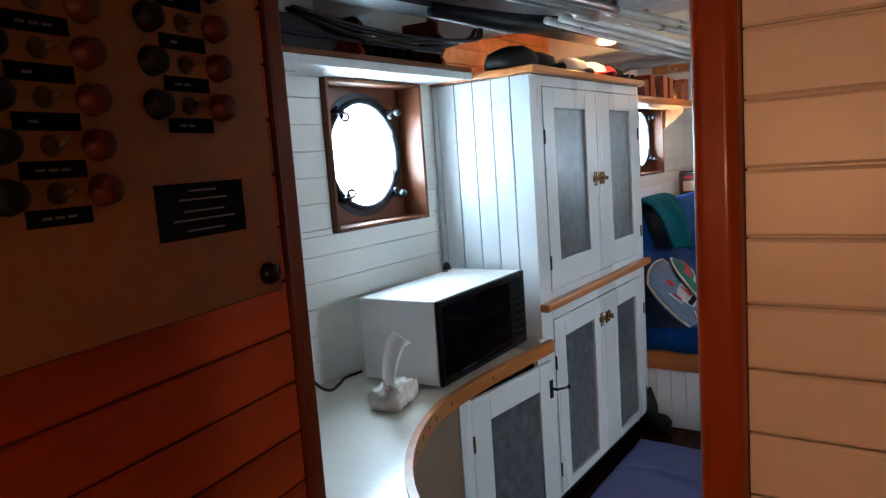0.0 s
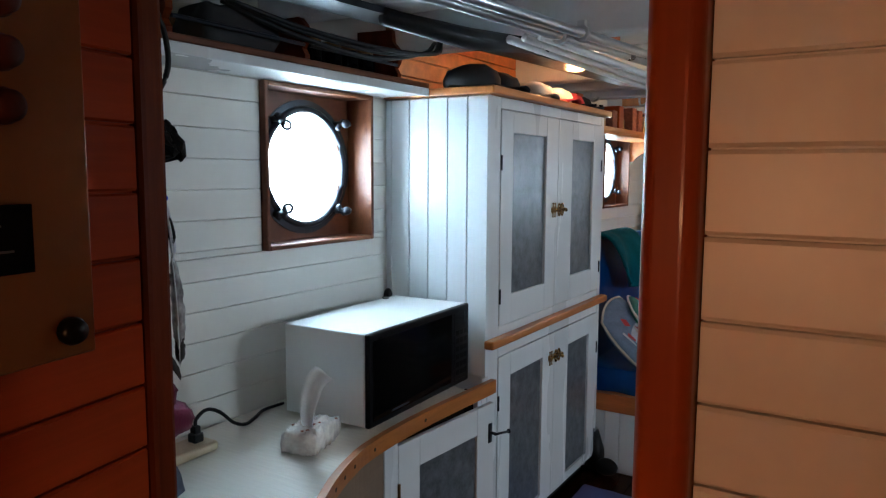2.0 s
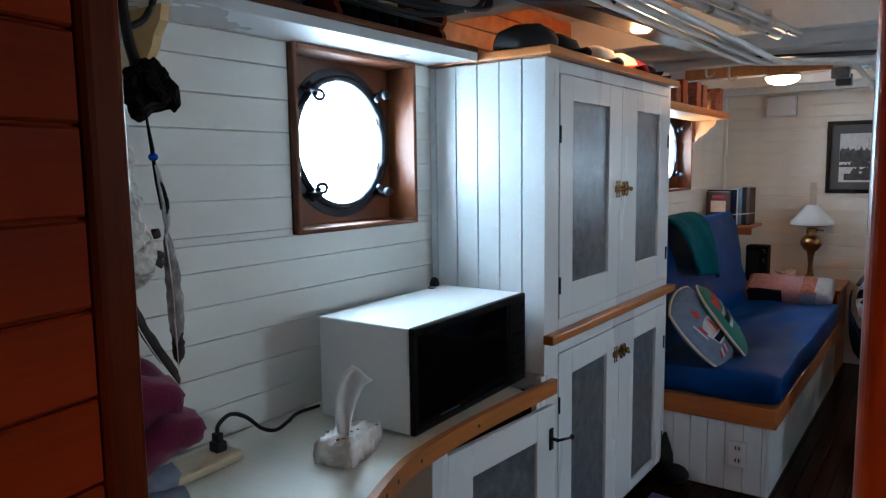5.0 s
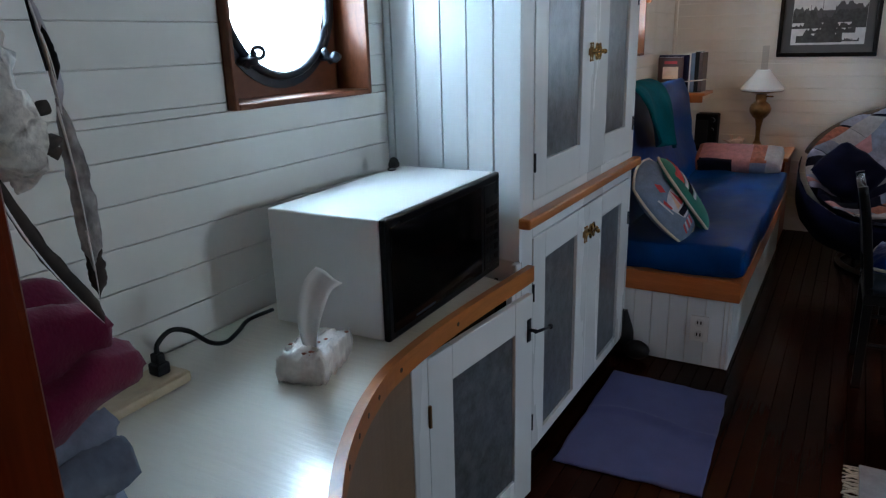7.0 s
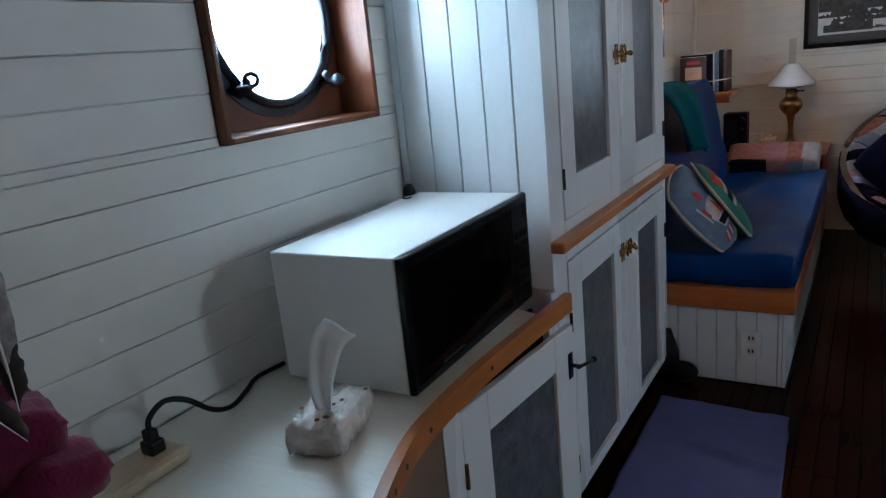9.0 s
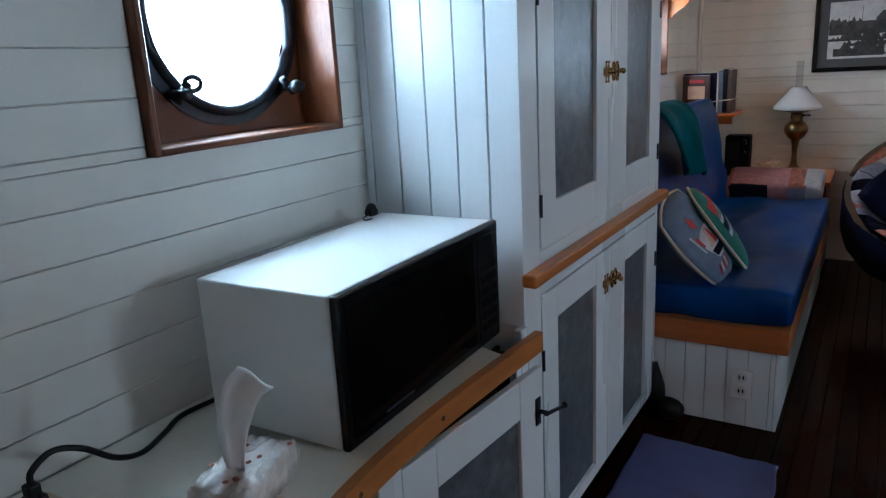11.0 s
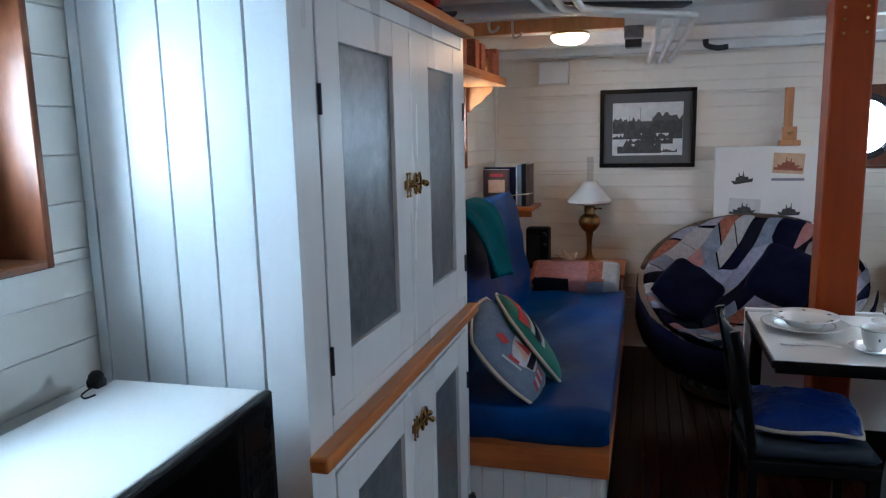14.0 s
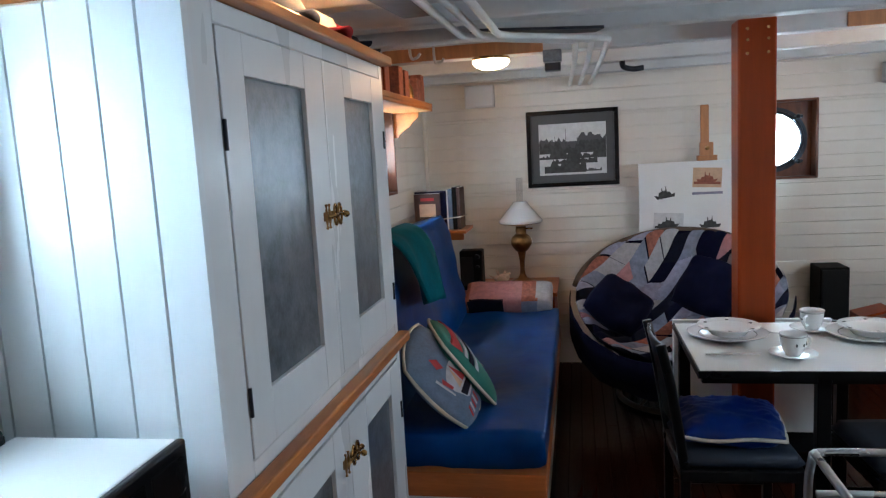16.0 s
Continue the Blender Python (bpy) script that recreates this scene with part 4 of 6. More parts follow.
def flag_pillow(p):
    patch_on(p, [(-0.16, 0.15), (0.15, 0.16), (0.15, 0.09), (-0.16, 0.09)], CAPRED, 0.002)
    patch_on(p, [(-0.17, 0.08), (0.17, 0.08), (0.17, 0.06), (-0.17, 0.06)], PALECLOTH, 0.002, "stripe")
    patch_on(p, [(-0.18, 0.05), (0.17, 0.05), (0.17, 0.02), (-0.18, 0.02)], INKCLOTH, 0.002, "stripe")
    patch_on(p, [(-0.18, 0.012), (0.17, 0.012), (0.17, -0.008), (-0.18, -0.008)], PALECLOTH, 0.002, "stripe")
    patch_on(p, [(0.05, -0.10), (0.14, -0.10), (0.14, -0.115), (0.05, -0.115)], PALECLOTH, 0.002, "stripe")


pillow("pillow", "denim pillow with appliqued sailboat leaning on the settee", facing((0.105, 1.55, 0.745), (0.78, -0.13, 0.62), (-0.60, -0.25, 0.78)), DENIM, 0.44, 0.125, boat_pillow)
pillow("pillow", "green pillow with red and white bands on the settee", facing((0.150, 1.74, 0.745), (0.77, 0.24, 0.60), (-0.62, -0.30, 0.77)), GREENCLOTH, 0.44, 0.11, flag_pillow)


def teal_throw():
    t = thing("throw_blanket", "teal knitted blanket draped over the settee back", "blanket", (-0.2, 1.95, 0.9))
    prof = spline([(-0.37, 1.08), (-0.325, 1.222), (-0.25, 1.268), (-0.155, 1.245), (-0.092, 1.15), (-0.058, 1.03), (-0.03, 0.91)], 5)
    bm = bmesh.new()
    n = 30
    rows = []
    last = len(prof) - 1
    for j in range(n + 1):
        f = j / n
        row = []
        for i, p in enumerate(prof):
            g = i / last
            crease = 0.016 * math.sin(9 * f + 2.2 * g) * (0.3 + g) + 0.014 * noise.noise(Vector((f * 6, g * 2.5, 1)))
            y = 1.74 + 0.72 * f + 0.14 * g * (1 - 0.6 * f) - 0.06 * g * f
            row.append(bm.verts.new((p[0] + 0.012 + crease, y, p[1] + 0.006 + 0.4 * crease + (0.05 - 0.09 * f) * g ** 3)))
        rows.append(row)
    for a, b in zip(rows, rows[1:]):
        for i in range(last):
            bm.faces.new((a[i], a[i + 1], b[i + 1], b[i]))
    ob = part("cloth", bm, TEAL, t, smooth=True)
    ob.modifiers.new("thick", "SOLIDIFY").thickness = 0.016


teal_throw()


def patch_bolster():
    b = thing("patchwork_bolster", "patchwork bolster cushion at the end of the settee", "cushion", (0.19, 3.45, 0.592))
    bm = soft(bmesh.new(), (0.60, 0.24, 0.16), pose(0.19, 3.44, 0.655, 24), puff=0.3, n=40, rounded=6, wob=0.01)
    mats = [PINKCLOTH, INKCLOTH, GREYCLOTH, PALEPATCH, RUSTCLOTH, LILACCLOTH]
    for f in bm.faces:
        c = f.calc_center_median()
        u, low = (c.x + 0.11) / 0.60, c.z < 0.675 and c.y < 3.43
        if u > 0.81:
            col = 3
        elif u > 0.65:
            col = 2 if c.z < 0.64 else 4
        elif u < 0.07:
            col = 4
        else:
            col = 1 if low and u < 0.45 else 0
        f.material_index = col
    part("cover", bm, mats, b, smooth=True)


patch_bolster()

# side table with lamp, shell, radio
st = thing("side_table", "wooden corner locker top beside the settee", "table", (0.0, 3.86, 0))
part("top", boxes((HULL_X, 0.50, 3.56, FAR_Y - 0.014, 0.635, 0.662), bevel=0.004), OAK_X, st)
part("body", boxes((HULL_X, 0.48, 3.58, FAR_Y - 0.014, 0.002, 0.635)), MAHOGANY_V, st)

lp = thing("oil_lamp", "brass oil lamp with white opal glass shade", "lamp", m=pose(0.243, 3.96, 0.662) @ Matrix.Diagonal((1, 1, 1.03, 1)))
part("foot", lathe(bmesh.new(), [(0.0, 0.0), (0.098, 0.0), (0.10, 0.008), (0.075, 0.022), (0.035, 0.035), (0.02, 0.06), (0.016, 0.10), (0.019, 0.16), (0.027, 0.205), (0.030, 0.22)]), OLDBRASS, lp, "aged brass foot and stem", smooth=True)
part("reservoir", lathe(bmesh.new(), [(0.028, 0.218), (0.05, 0.235), (0.074, 0.27), (0.078, 0.295), (0.066, 0.325), (0.045, 0.342), (0.036, 0.35), (0.04, 0.372), (0.036, 0.40), (0.0, 0.402)]), OLDBRASS, lp, "aged brass oil reservoir", smooth=True)
part("shade_holder", lathe(bmesh.new(), [(0.036, 0.40), (0.10, 0.415), (0.145, 0.420), (0.145, 0.426), (0.03, 0.412)]), OLDBRASS, lp, smooth=True)
part("wick_knob", rod(bmesh.new(), (0.036, -0.02, 0.385), (0.085, -0.035, 0.385), 0.006, n=8), BRASS, lp)
sh = lathe(bmesh.new(), [(0.150, 0.424), (0.157, 0.432), (0.150, 0.450), (0.115, 0.490), (0.075, 0.535), (0.055, 0.560), (0.050, 0.572), (0.044, 0.570), (0.07, 0.532), (0.11, 0.486), (0.146, 0.444)])
part("shade", sh, OPAL, lp, "white opal glass shade", smooth=True)
part("chimney", lathe(bmesh.new(), [(0.024, 0.41), (0.034, 0.46), (0.026, 0.54), (0.023, 0.60), (0.023, 0.735), (0.0225, 0.738)]), THIN, lp, "clear glass chimney", smooth=True)


def shell(at):
    s = thing("sea_shell", "small pale spiny sea shell", "shell", m=at)
    bm = bmesh.new()
    path = [(0.045 * (1 - k / 16) * math.cos(k * 0.9) * 0.5 + 0.004 * k, 0.03 * (1 - k / 16) * math.sin(k * 0.9), 0.03 + 0.002 * k) for k in range(16)]
    sweep(bm, path, [0.028 * (1 - k / 18) for k in range(16)], 10)
    for k in range(7):
        a = k * 0.9
        rod(bm, (0.01 * math.cos(a), 0, 0.035), (0.06 * math.cos(a), 0.02 * math.sin(3 * a), 0.035 + 0.05 * abs(math.sin(a))), 0.009, 0.002, n=6)
    part("body", bm, SHELL, s, smooth=True)


shell(pose(0.085, 3.86, 0.662, 0, 0, 30) @ Matrix.Scale(1.35, 4))
rd = thing("radio", "black portable radio on the corner locker", "radio", (-0.10, 3.74, 0.662))
part("case", boxes((-0.17, -0.01, 3.68, 3.80, 0.664, 0.945), bevel=0.012), BLACK_MAT, rd)
part("grille", boxes((-0.16, -0.075, 3.674, 3.68, 0.70, 0.90), bevel=0.003), RUBBER, rd)
part("knob", rod(bmesh.new(), (-0.045, 3.68, 0.90), (-0.045, 3.66, 0.90), 0.018), BLACK, rd)
part("knob", rod(bmesh.new(), (-0.045, 3.68, 0.83), (-0.045, 3.665, 0.83), 0.013), BLACK, rd)

# books on a bracket shelf over the corner
bs = thing("book_shelf", "small varnished shelf fixed to the hull", "shelf", (-0.3, 3.6, 1.09))
part("board", boxes((HULL_X + 0.001, -0.08, 3.46, 3.80, 1.09, 1.112), bevel=0.003), OAK_X, bs)
part("bracket", boxes((HULL_X + 0.001, -0.12, 3.61, 3.635, 1.03, 1.09), bevel=0.004), OAK_X, bs)


def book(x0, x1, y0, y1, h, mat, label, cover=None):
    b = thing("book", label, "book", ((x0 + x1) / 2, (y0 + y1) / 2, 1.112), group="books on the shelf")
    part("cover", boxes((x0, x1, y0, y1, 1.1125, 1.112 + h), bevel=0.002, seg=1), mat, b)
    part("pages", boxes((x0 + 0.003, x1 - 0.003, y0 + 0.003, y1 - 0.004, 1.112 + h, 1.112 + h + 0.0015)), PAPER, b)
    if cover:
        cover(b)


def red_title(b):
    part("title", boxes((-0.375, -0.285, 3.4665, 3.4675, 1.315, 1.335)), CAPRED, b, "red title bar")
    part("picture", boxes((-0.385, -0.275, 3.4665, 3.4675, 1.21, 1.295)), PHOTO_T, b, "tan cover picture")


book(-0.42, -0.245, 3.468, 3.49, 0.25, BOOKBROWN, "dark brown book facing out with tan picture", red_title)
book(-0.42, -0.21, 3.495, 3.52, 0.265, NAVY, "large navy blue book behind others")
xs = -0.24
for w, h, m_, lab in ((0.022, 0.26, PALECLOTH, "slim grey book on the shelf"), (0.016, 0.27, PAPER, "slim white book on the shelf"), (0.028, 0.275, DENIM, "tall blue book on the shelf"), (0.03, 0.285, BLACK_MAT, "tall black book on the shelf"), (0.025, 0.28, BOOKBROWN, "brown book on the shelf")):
    book(xs, xs + w - 0.001, 3.53, 3.72, h, m_, lab)
    xs += w
part("retaining_cord", sweep(bmesh.new(), [(HULL_X, 3.458, 1.175), (-0.30, 3.456, 1.185), (-0.10, 3.458, 1.205), (-0.09, 3.60, 1.205)], 0.004, 6), CORD, bs, "cream cord across the books")

# ---- round chair with quilt ----


def papasan():
    c = thing("papasan_chair", "round bamboo chair covered with a patchwork quilt", "chair", (1.22, 3.35, 0))
    m = facing((1.235, 3.32, 0.70), (-0.10, -0.475, 0.875), (0, 0, 1))
    R = 0.625
    ring = [m @ Vector((R * 1.015 * math.cos(a), R * 1.015 * math.sin(a), 0.02)) for a in [radians(62 + 3.3 * k) for k in range(36)]]
    part("rim", sweep(bmesh.new(), ring, 0.018, 8), WICKER, c, "dark bamboo rim", smooth=True)
    ring = [m @ Vector(((R - 0.14) * math.cos(a), (R - 0.14) * math.sin(a), -0.25)) for a in [2 * math.pi * k / 48 for k in range(48)]]
    part("rim", sweep(bmesh.new(), ring, 0.014, 8, closed=True), WICKER, c, smooth=True)
    # stand
    for z, r in ((0.02, 0.36), (0.22, 0.30)):
        part("stand_ring", sweep(bmesh.new(), [(1.24 + r * math.cos(a), 3.42 + r * math.sin(a), z) for a in [2 * math.pi * k / 36 for k in range(36)]], 0.018, 8, closed=True), WICKER, c, smooth=True)
    for k in range(8):
        a = k * math.pi / 4
        part("strut", rod(bmesh.new(), (1.24 + 0.36 * math.cos(a), 3.42 + 0.36 * math.sin(a), 0.02), (1.24 + 0.30 * math.cos(a + 0.4), 3.42 + 0.30 * math.sin(a + 0.4), 0.22), 0.012, n=8), WICKER, c)
    # quilt: slanting bands of patches laid over the dish
    out = m.to_3x3() @ Vector((0, 0, 1))

    def dish(a, b, lift=0.0):
        r = math.hypot(a, b)
        if r > 1:
            a, b, r = a / r, b / r, 1.0
        z = -0.27 * (1 - r ** 2.2) + 0.05 * math.exp(-((r - 0.93) / 0.1) ** 2) + 0.03 * noise.noise(Vector((a * 2.6, b * 2.6, 3)))
        s = R * (0.985 + 0.035 * noise.noise(Vector((a * 2, b * 2, 8))))
        return m @ Vector((a * s, b * s, z + lift))
    n = 36
    bm = bmesh.new()
    g = [[bm.verts.new(dish(u * math.sqrt(1 - v * v / 2), v * math.sqrt(1 - u * u / 2)) - out * (0.012 + 0.09 * (1 - max(abs(u), abs(v)) ** 8)))
          for v in [2 * j / n - 1 for j in range(n + 1)]] for u in [2 * i / n - 1 for i in range(n + 1)]]
    for i in range(n):
        for j in range(n):
            bm.faces.new((g[i][j], g[i + 1][j], g[i + 1][j + 1], g[i][j + 1]))
    quilt = part("quilt", bm, NAVY, c, "patchwork quilt of lilac, pink, rust and navy cloth", smooth=True)
    rr = random.Random(23)
    cloths = [LILACCLOTH, NAVY, PALEPATCH, PINKCLOTH, GREYCLOTH, RUSTCLOTH, INKCLOTH]
    plain, mixed = [0, 2, 0, 4, 2], [3, 5, 6, 4, 0, 3, 5, 1]
    turn, wide, tall = radians(-33), 0.115, 0.27
    for bi in range(18):
        p0 = -1.03 + bi * wide
        slant = 0.12 if bi % 4 < 2 else -0.10
        order = [1, 1, 4, 6, 1, 1, 6] if bi in (6, 7) else (plain if bi % 2 else mixed)
        for k in range(9):
            q0 = -1.12 + k * tall + rr.uniform(-0.03, 0.03) + (0.12 if bi % 2 else 0)
            quad = ((p0, q0), (p0 + wide, q0 + slant), (p0 + wide, q0 + tall + slant), (p0, q0 + tall))
            mid = Vector((sum(q[0] for q in quad) / 4, sum(q[1] for q in quad) / 4))
            if mid.length > 1.06:
                continue
            at = Vector((mid.x * math.cos(turn) - mid.y * math.sin(turn), mid.x * math.sin(turn) + mid.y * math.cos(turn)))
            if at.y < -0.86:
                continue
            bm = bmesh.new()
            grid = []
            for i in range(6):
                row = []
                for j in range(9):
                    fu, fv = i / 5, j / 8
                    a = (1 - fu) * ((1 - fv) * quad[0][0] + fv * quad[3][0]) + fu * ((1 - fv) * quad[1][0] + fv * quad[2][0])
                    b = (1 - fu) * ((1 - fv) * quad[0][1] + fv * quad[3][1]) + fu * ((1 - fv) * quad[1][1] + fv * quad[2][1])
                    a, b = a * math.cos(turn) - b * math.sin(turn), a * math.sin(turn) + b * math.cos(turn)
                    row.append(bm.verts.new(dish(a, b, 0.009 * (16 * fu * (1 - fu) * fv * (1 - fv)) ** 0.5)))
                grid.append(row)
            for i in range(5):
                for j in range(8):
                    bm.faces.new((grid[i][j], grid[i + 1][j], grid[i + 1][j + 1], grid[i][j + 1]))
            part("patch", bm, cloths[order[(k * 3 + bi * 2) % len(order)]], quilt, smooth=True)
    for name_at, size in ((facing((0.88, 3.20, 0.655), (0.30, -0.62, 0.70), (0.75, 0.3, 1)), 0.38), (facing((1.43, 3.36, 0.725), (-0.25, -0.72, 0.60), (0.50, 0.3, 1)), 0.40)):
        p = thing("pillow", "navy blue cloth pillow on the quilt covered chair", "pillow", m=name_at, group="navy pillows")
        part("cover", soft(bmesh.new(), (size, size, 0.16), None, puff=0.55, n=14, wob=0.03, rounded=3.5, corner=0.09), NAVY, p, smooth=True)
    # quilt skirt hanging in front
    bm = bmesh.new()
    rows = []
    for k in range(25):
        a = math.pi * (1.02 + 0.96 * k / 24)
        top = m @ Vector((R * 1.045 * math.cos(a), R * 1.045 * math.sin(a), 0.03))
        rows.append([bm.verts.new(top + Vector((0.02 * noise.noise(Vector((k * 0.5, d, 2))), 0.10 * (d ** 2) + 0.03 * noise.noise(Vector((k * 0.6, d, 7))), -0.24 * d))) for d in (0, 0.33, 0.66, 1.0)])
    for a, b in zip(rows, rows[1:]):
        for i in range(3):
            bm.faces.new((a[i], a[i + 1], b[i + 1], b[i]))
    ob = part("quilt_hem", bm, NAVY, c, "navy hanging hem", smooth=True)
    ob.modifiers.new("thick", "SOLIDIFY").thickness = 0.006


papasan()

# ---- forward bulkhead ----
WY = FAR_Y - 0.004
pic = thing("framed_photo", "black framed harbour photograph with grey mount", "picture", (0.625, WY, 1.33))
part("frame", boxes((0.297, 0.952, WY - 0.03, WY - 0.002, 1.335, 1.365), (0.297, 0.952, WY - 0.03, WY - 0.002, 1.855, 1.885),
                    (0.297, 0.327, WY - 0.03, WY - 0.002, 1.365, 1.855), (0.922, 0.952, WY - 0.03, WY - 0.002, 1.365, 1.855), bevel=0.004), BLACK, pic, "black frame")
part("mount", boxes((0.327, 0.922, WY - 0.012, WY - 0.004, 1.365, 1.855)), GREYMOUNT, pic, "grey mount")
ph = part("photo", boxes((0.385, 0.865, WY - 0.015, WY - 0.0125, 1.42, 1.79)), PHOTO_L, pic, "light grey photograph")


def ragged(x0, x1, z0, low, high, seed, y, n=60):
    """A flat dark shape with a ragged upper edge."""
    rr = random.Random(seed)
    bm = bmesh.new()
    a = [bm.verts.new((x0 + (x1 - x0) * k / n, y, z0)) for k in range(n + 1)]
    h = low
    b = []
    for k in range(n + 1):
        h = min(high, max(low, h + rr.uniform(-0.5, 0.5) * (high - low)))
        b.append(bm.verts.new((x0 + (x1 - x0) * k / n, y, h)))
    for k in range(n):
        bm.faces.new((a[k], a[k + 1], b[k + 1], b[k]))
    return bm


part("hill", ragged(0.386, 0.864, 1.60, 1.66, 1.70, 1, WY - 0.0152), GREYMOUNT, ph)
part("town", ragged(0.386, 0.864, 1.575, 1.61, 1.665, 2, WY - 0.0155), PHOTO_D, ph)
part("town", ragged(0.66, 0.864, 1.60, 1.67, 1.72, 5, WY - 0.0154, 20), GREYMOUNT, ph)
part("quay", ragged(0.386, 0.864, 1.535, 1.55, 1.60, 3, WY - 0.0158), PHOTO_D, ph)
part("quay", ragged(0.50, 0.80, 1.50, 1.515, 1.55, 6, WY - 0.0158, 40), PHOTO_D, ph)
part("ship", ragged(0.42, 0.72, 1.435, 1.485, 1.535, 4, WY - 0.016, 36), PHOTO_D, ph)
part("ship", ragged(0.70, 0.83, 1.44, 1.45, 1.485, 8, WY - 0.016, 20), GREYMOUNT, ph)
for x, z in ((0.578, 1.75), (0.50, 1.70), (0.66, 1.69)):
    part("mast", boxes((x - 0.0015, x + 0.0015, WY - 0.0165, WY - 0.0155, 1.55, z)), PHOTO_D, ph)

ez = thing("easel", "pine easel holding a white display board", "easel", (1.53, 4.02, 0))
part("mast", boxes((1.495, 1.55, 4.04, 4.065, 0.35, 1.855), bevel=0.005), PINE, ez)
part("clamp", boxes((1.47, 1.60, 4.015, 4.075, 1.475, 1.512), (1.488, 1.575, 4.02, 4.07, 1.512, 1.60), bevel=0.005), PINE, ez)
part("clamp_knob", rod(bmesh.new(), (1.53, 4.02, 1.56), (1.53, 4.0, 1.56), 0.014), BRASS, ez)
for x in (1.12, 1.96):
    part("leg", sweep(bmesh.new(), [(1.53 + (x - 1.53) * 0.08, 4.055, 1.42), (x, 4.03, 0.005)], 0.018, 6), PINE, ez)
part("tray", boxes((1.08, 1.95, 3.99, 4.055, 0.84, 0.865), bevel=0.004), PINE, ez)
bd = thing("display_board", "white display board with small ship photographs pinned on", "board", (1.53, 4.0, 0.866))
part("sheet", boxes((1.075, 1.97, 4.004, 4.022, 0.866, 1.475), bevel=0.002, seg=1), PAPER, bd)
for cx, cz, w, h, mm, rot in ((1.245, 1.265, 0.19, 0.15, PAPER, -9), (1.53, 1.36, 0.19, 0.135, PHOTO_T, 3), (1.77, 1.31, 0.17, 0.14, PAPER, -4), (1.27, 1.06, 0.20, 0.13, PHOTO_L, 3), (1.545, 1.05, 0.20, 0.15, PAPER, -2), (1.78, 1.03, 0.16, 0.14, PHOTO_L, 5)):
    bm = box(bmesh.new(), -w / 2, w / 2, -0.0015, 0, -h / 2, h / 2, m=pose(cx, 4.003, cz, 0, rot, 0))
    ph = part("photo", bm, mm, bd)
    mm2 = pose(cx, 4.001, cz, 0, rot, 0)
    bm = bmesh.new()
    lean = 1 if rot > 0 else -1
    outline = [(-0.40, -0.08), (-0.36, -0.24), (0.30, -0.25), (0.40, -0.05), (0.24, -0.10), (0.20, 0.06), (0.10, 0.07), (0.09, 0.24), (0.06, 0.24), (0.05, 0.09),
               (-0.06, 0.12), (-0.08, 0.30), (-0.095, 0.30), (-0.11, 0.04), (-0.22, 0.02), (-0.25, -0.10)]
    vs = [bm.verts.new(mm2 @ Vector((px * w * lean * (0.8 + 0.4 * (cz % 0.1) * 5), -0.0008, pz * h))) for px, pz in outline]
    bm.faces.new(vs)
    if mm is not PAPER:
        box(bm, -w * 0.46, w * 0.46, -0.0005, 0, -h * 0.34, -h * 0.21, m=mm2)
    part("ship", bm, RUSTCLOTH if mm is PHOTO_T else PHOTO_D, ph)
part("caption", boxes((1.43, 1.63, 4.002, 4.004, 1.245, 1.262)), LILACCLOTH, bd)

sp = thing("loudspeaker", "tall black loudspeaker standing on the floor", "speaker", (2.31, 3.98, 0))
part("cabinet", boxes((2.225, 2.407, 3.90, 4.12, 0.002, 0.729), bevel=0.006), BLACK_MAT, sp)
part("grille", boxes((2.234, 2.398, 3.89, 3.90, 0.05, 0.715), bevel=0.004), RUBBER, sp)
wb = thing("wooden_box", "small brown wooden box beside the loudspeaker", "box", (2.55, 3.95, 0))
part("body", boxes((2.46, 2.66, 3.85, 4.05, 0.002, 0.40), bevel=0.006), MAHOGANY_V, wb)
part("lid", box(bmesh.new(), -0.10, 0.10, -0.1, 0.1, 0, 0.015, m=pose(2.56, 3.95, 0.415, 0, -14, 0)), MAHOGANY_V, wb)
jb = thing("junction_box", "white junction box high on the bulkhead", "box", (-0.03, 4.12, 1.94))
part("case", boxes((-0.14, 0.075, 4.085, WY - 0.002, 1.94, 2.10), bevel=0.008), WHITE_D, jb)
part("lid", boxes((-0.13, 0.065, 4.079, 4.085, 1.95, 2.09), bevel=0.003), WHITE_D, jb)
jb2 = thing("junction_box", "white junction box by the deck beam", "box", (2.72, 4.1, 1.9))
part("case", boxes((2.66, 2.86, 4.06, WY - 0.002, 1.93, 2.06), bevel=0.008), WHITE_D, jb2)

tagged(part("trim_corner", boxes((HULL_X + 0.0005, HULL_X + 0.028, FAR_Y - 0.03, FAR_Y - 0.0005, 0.67, 2.265), bevel=0.006), CREAM), "cream painted corner moulding", "moulding", kind="structure")
# shelf along the hull of the saloon, with its bracket and bottles
s2 = thing("hull_shelf", "varnished wooden shelf on the hull with curved bracket", "shelf", (-0.33, 2.3, 1.90))
part("board", boxes((HULL_X + 0.001, -0.225, 1.33, 3.30, 1.887, 1.905), bevel=0.004), OAK, s2)
part("fiddle", boxes((-0.238, -0.225, 1.33, 3.30, 1.905, 1.935), bevel=0.004), OAK, s2)


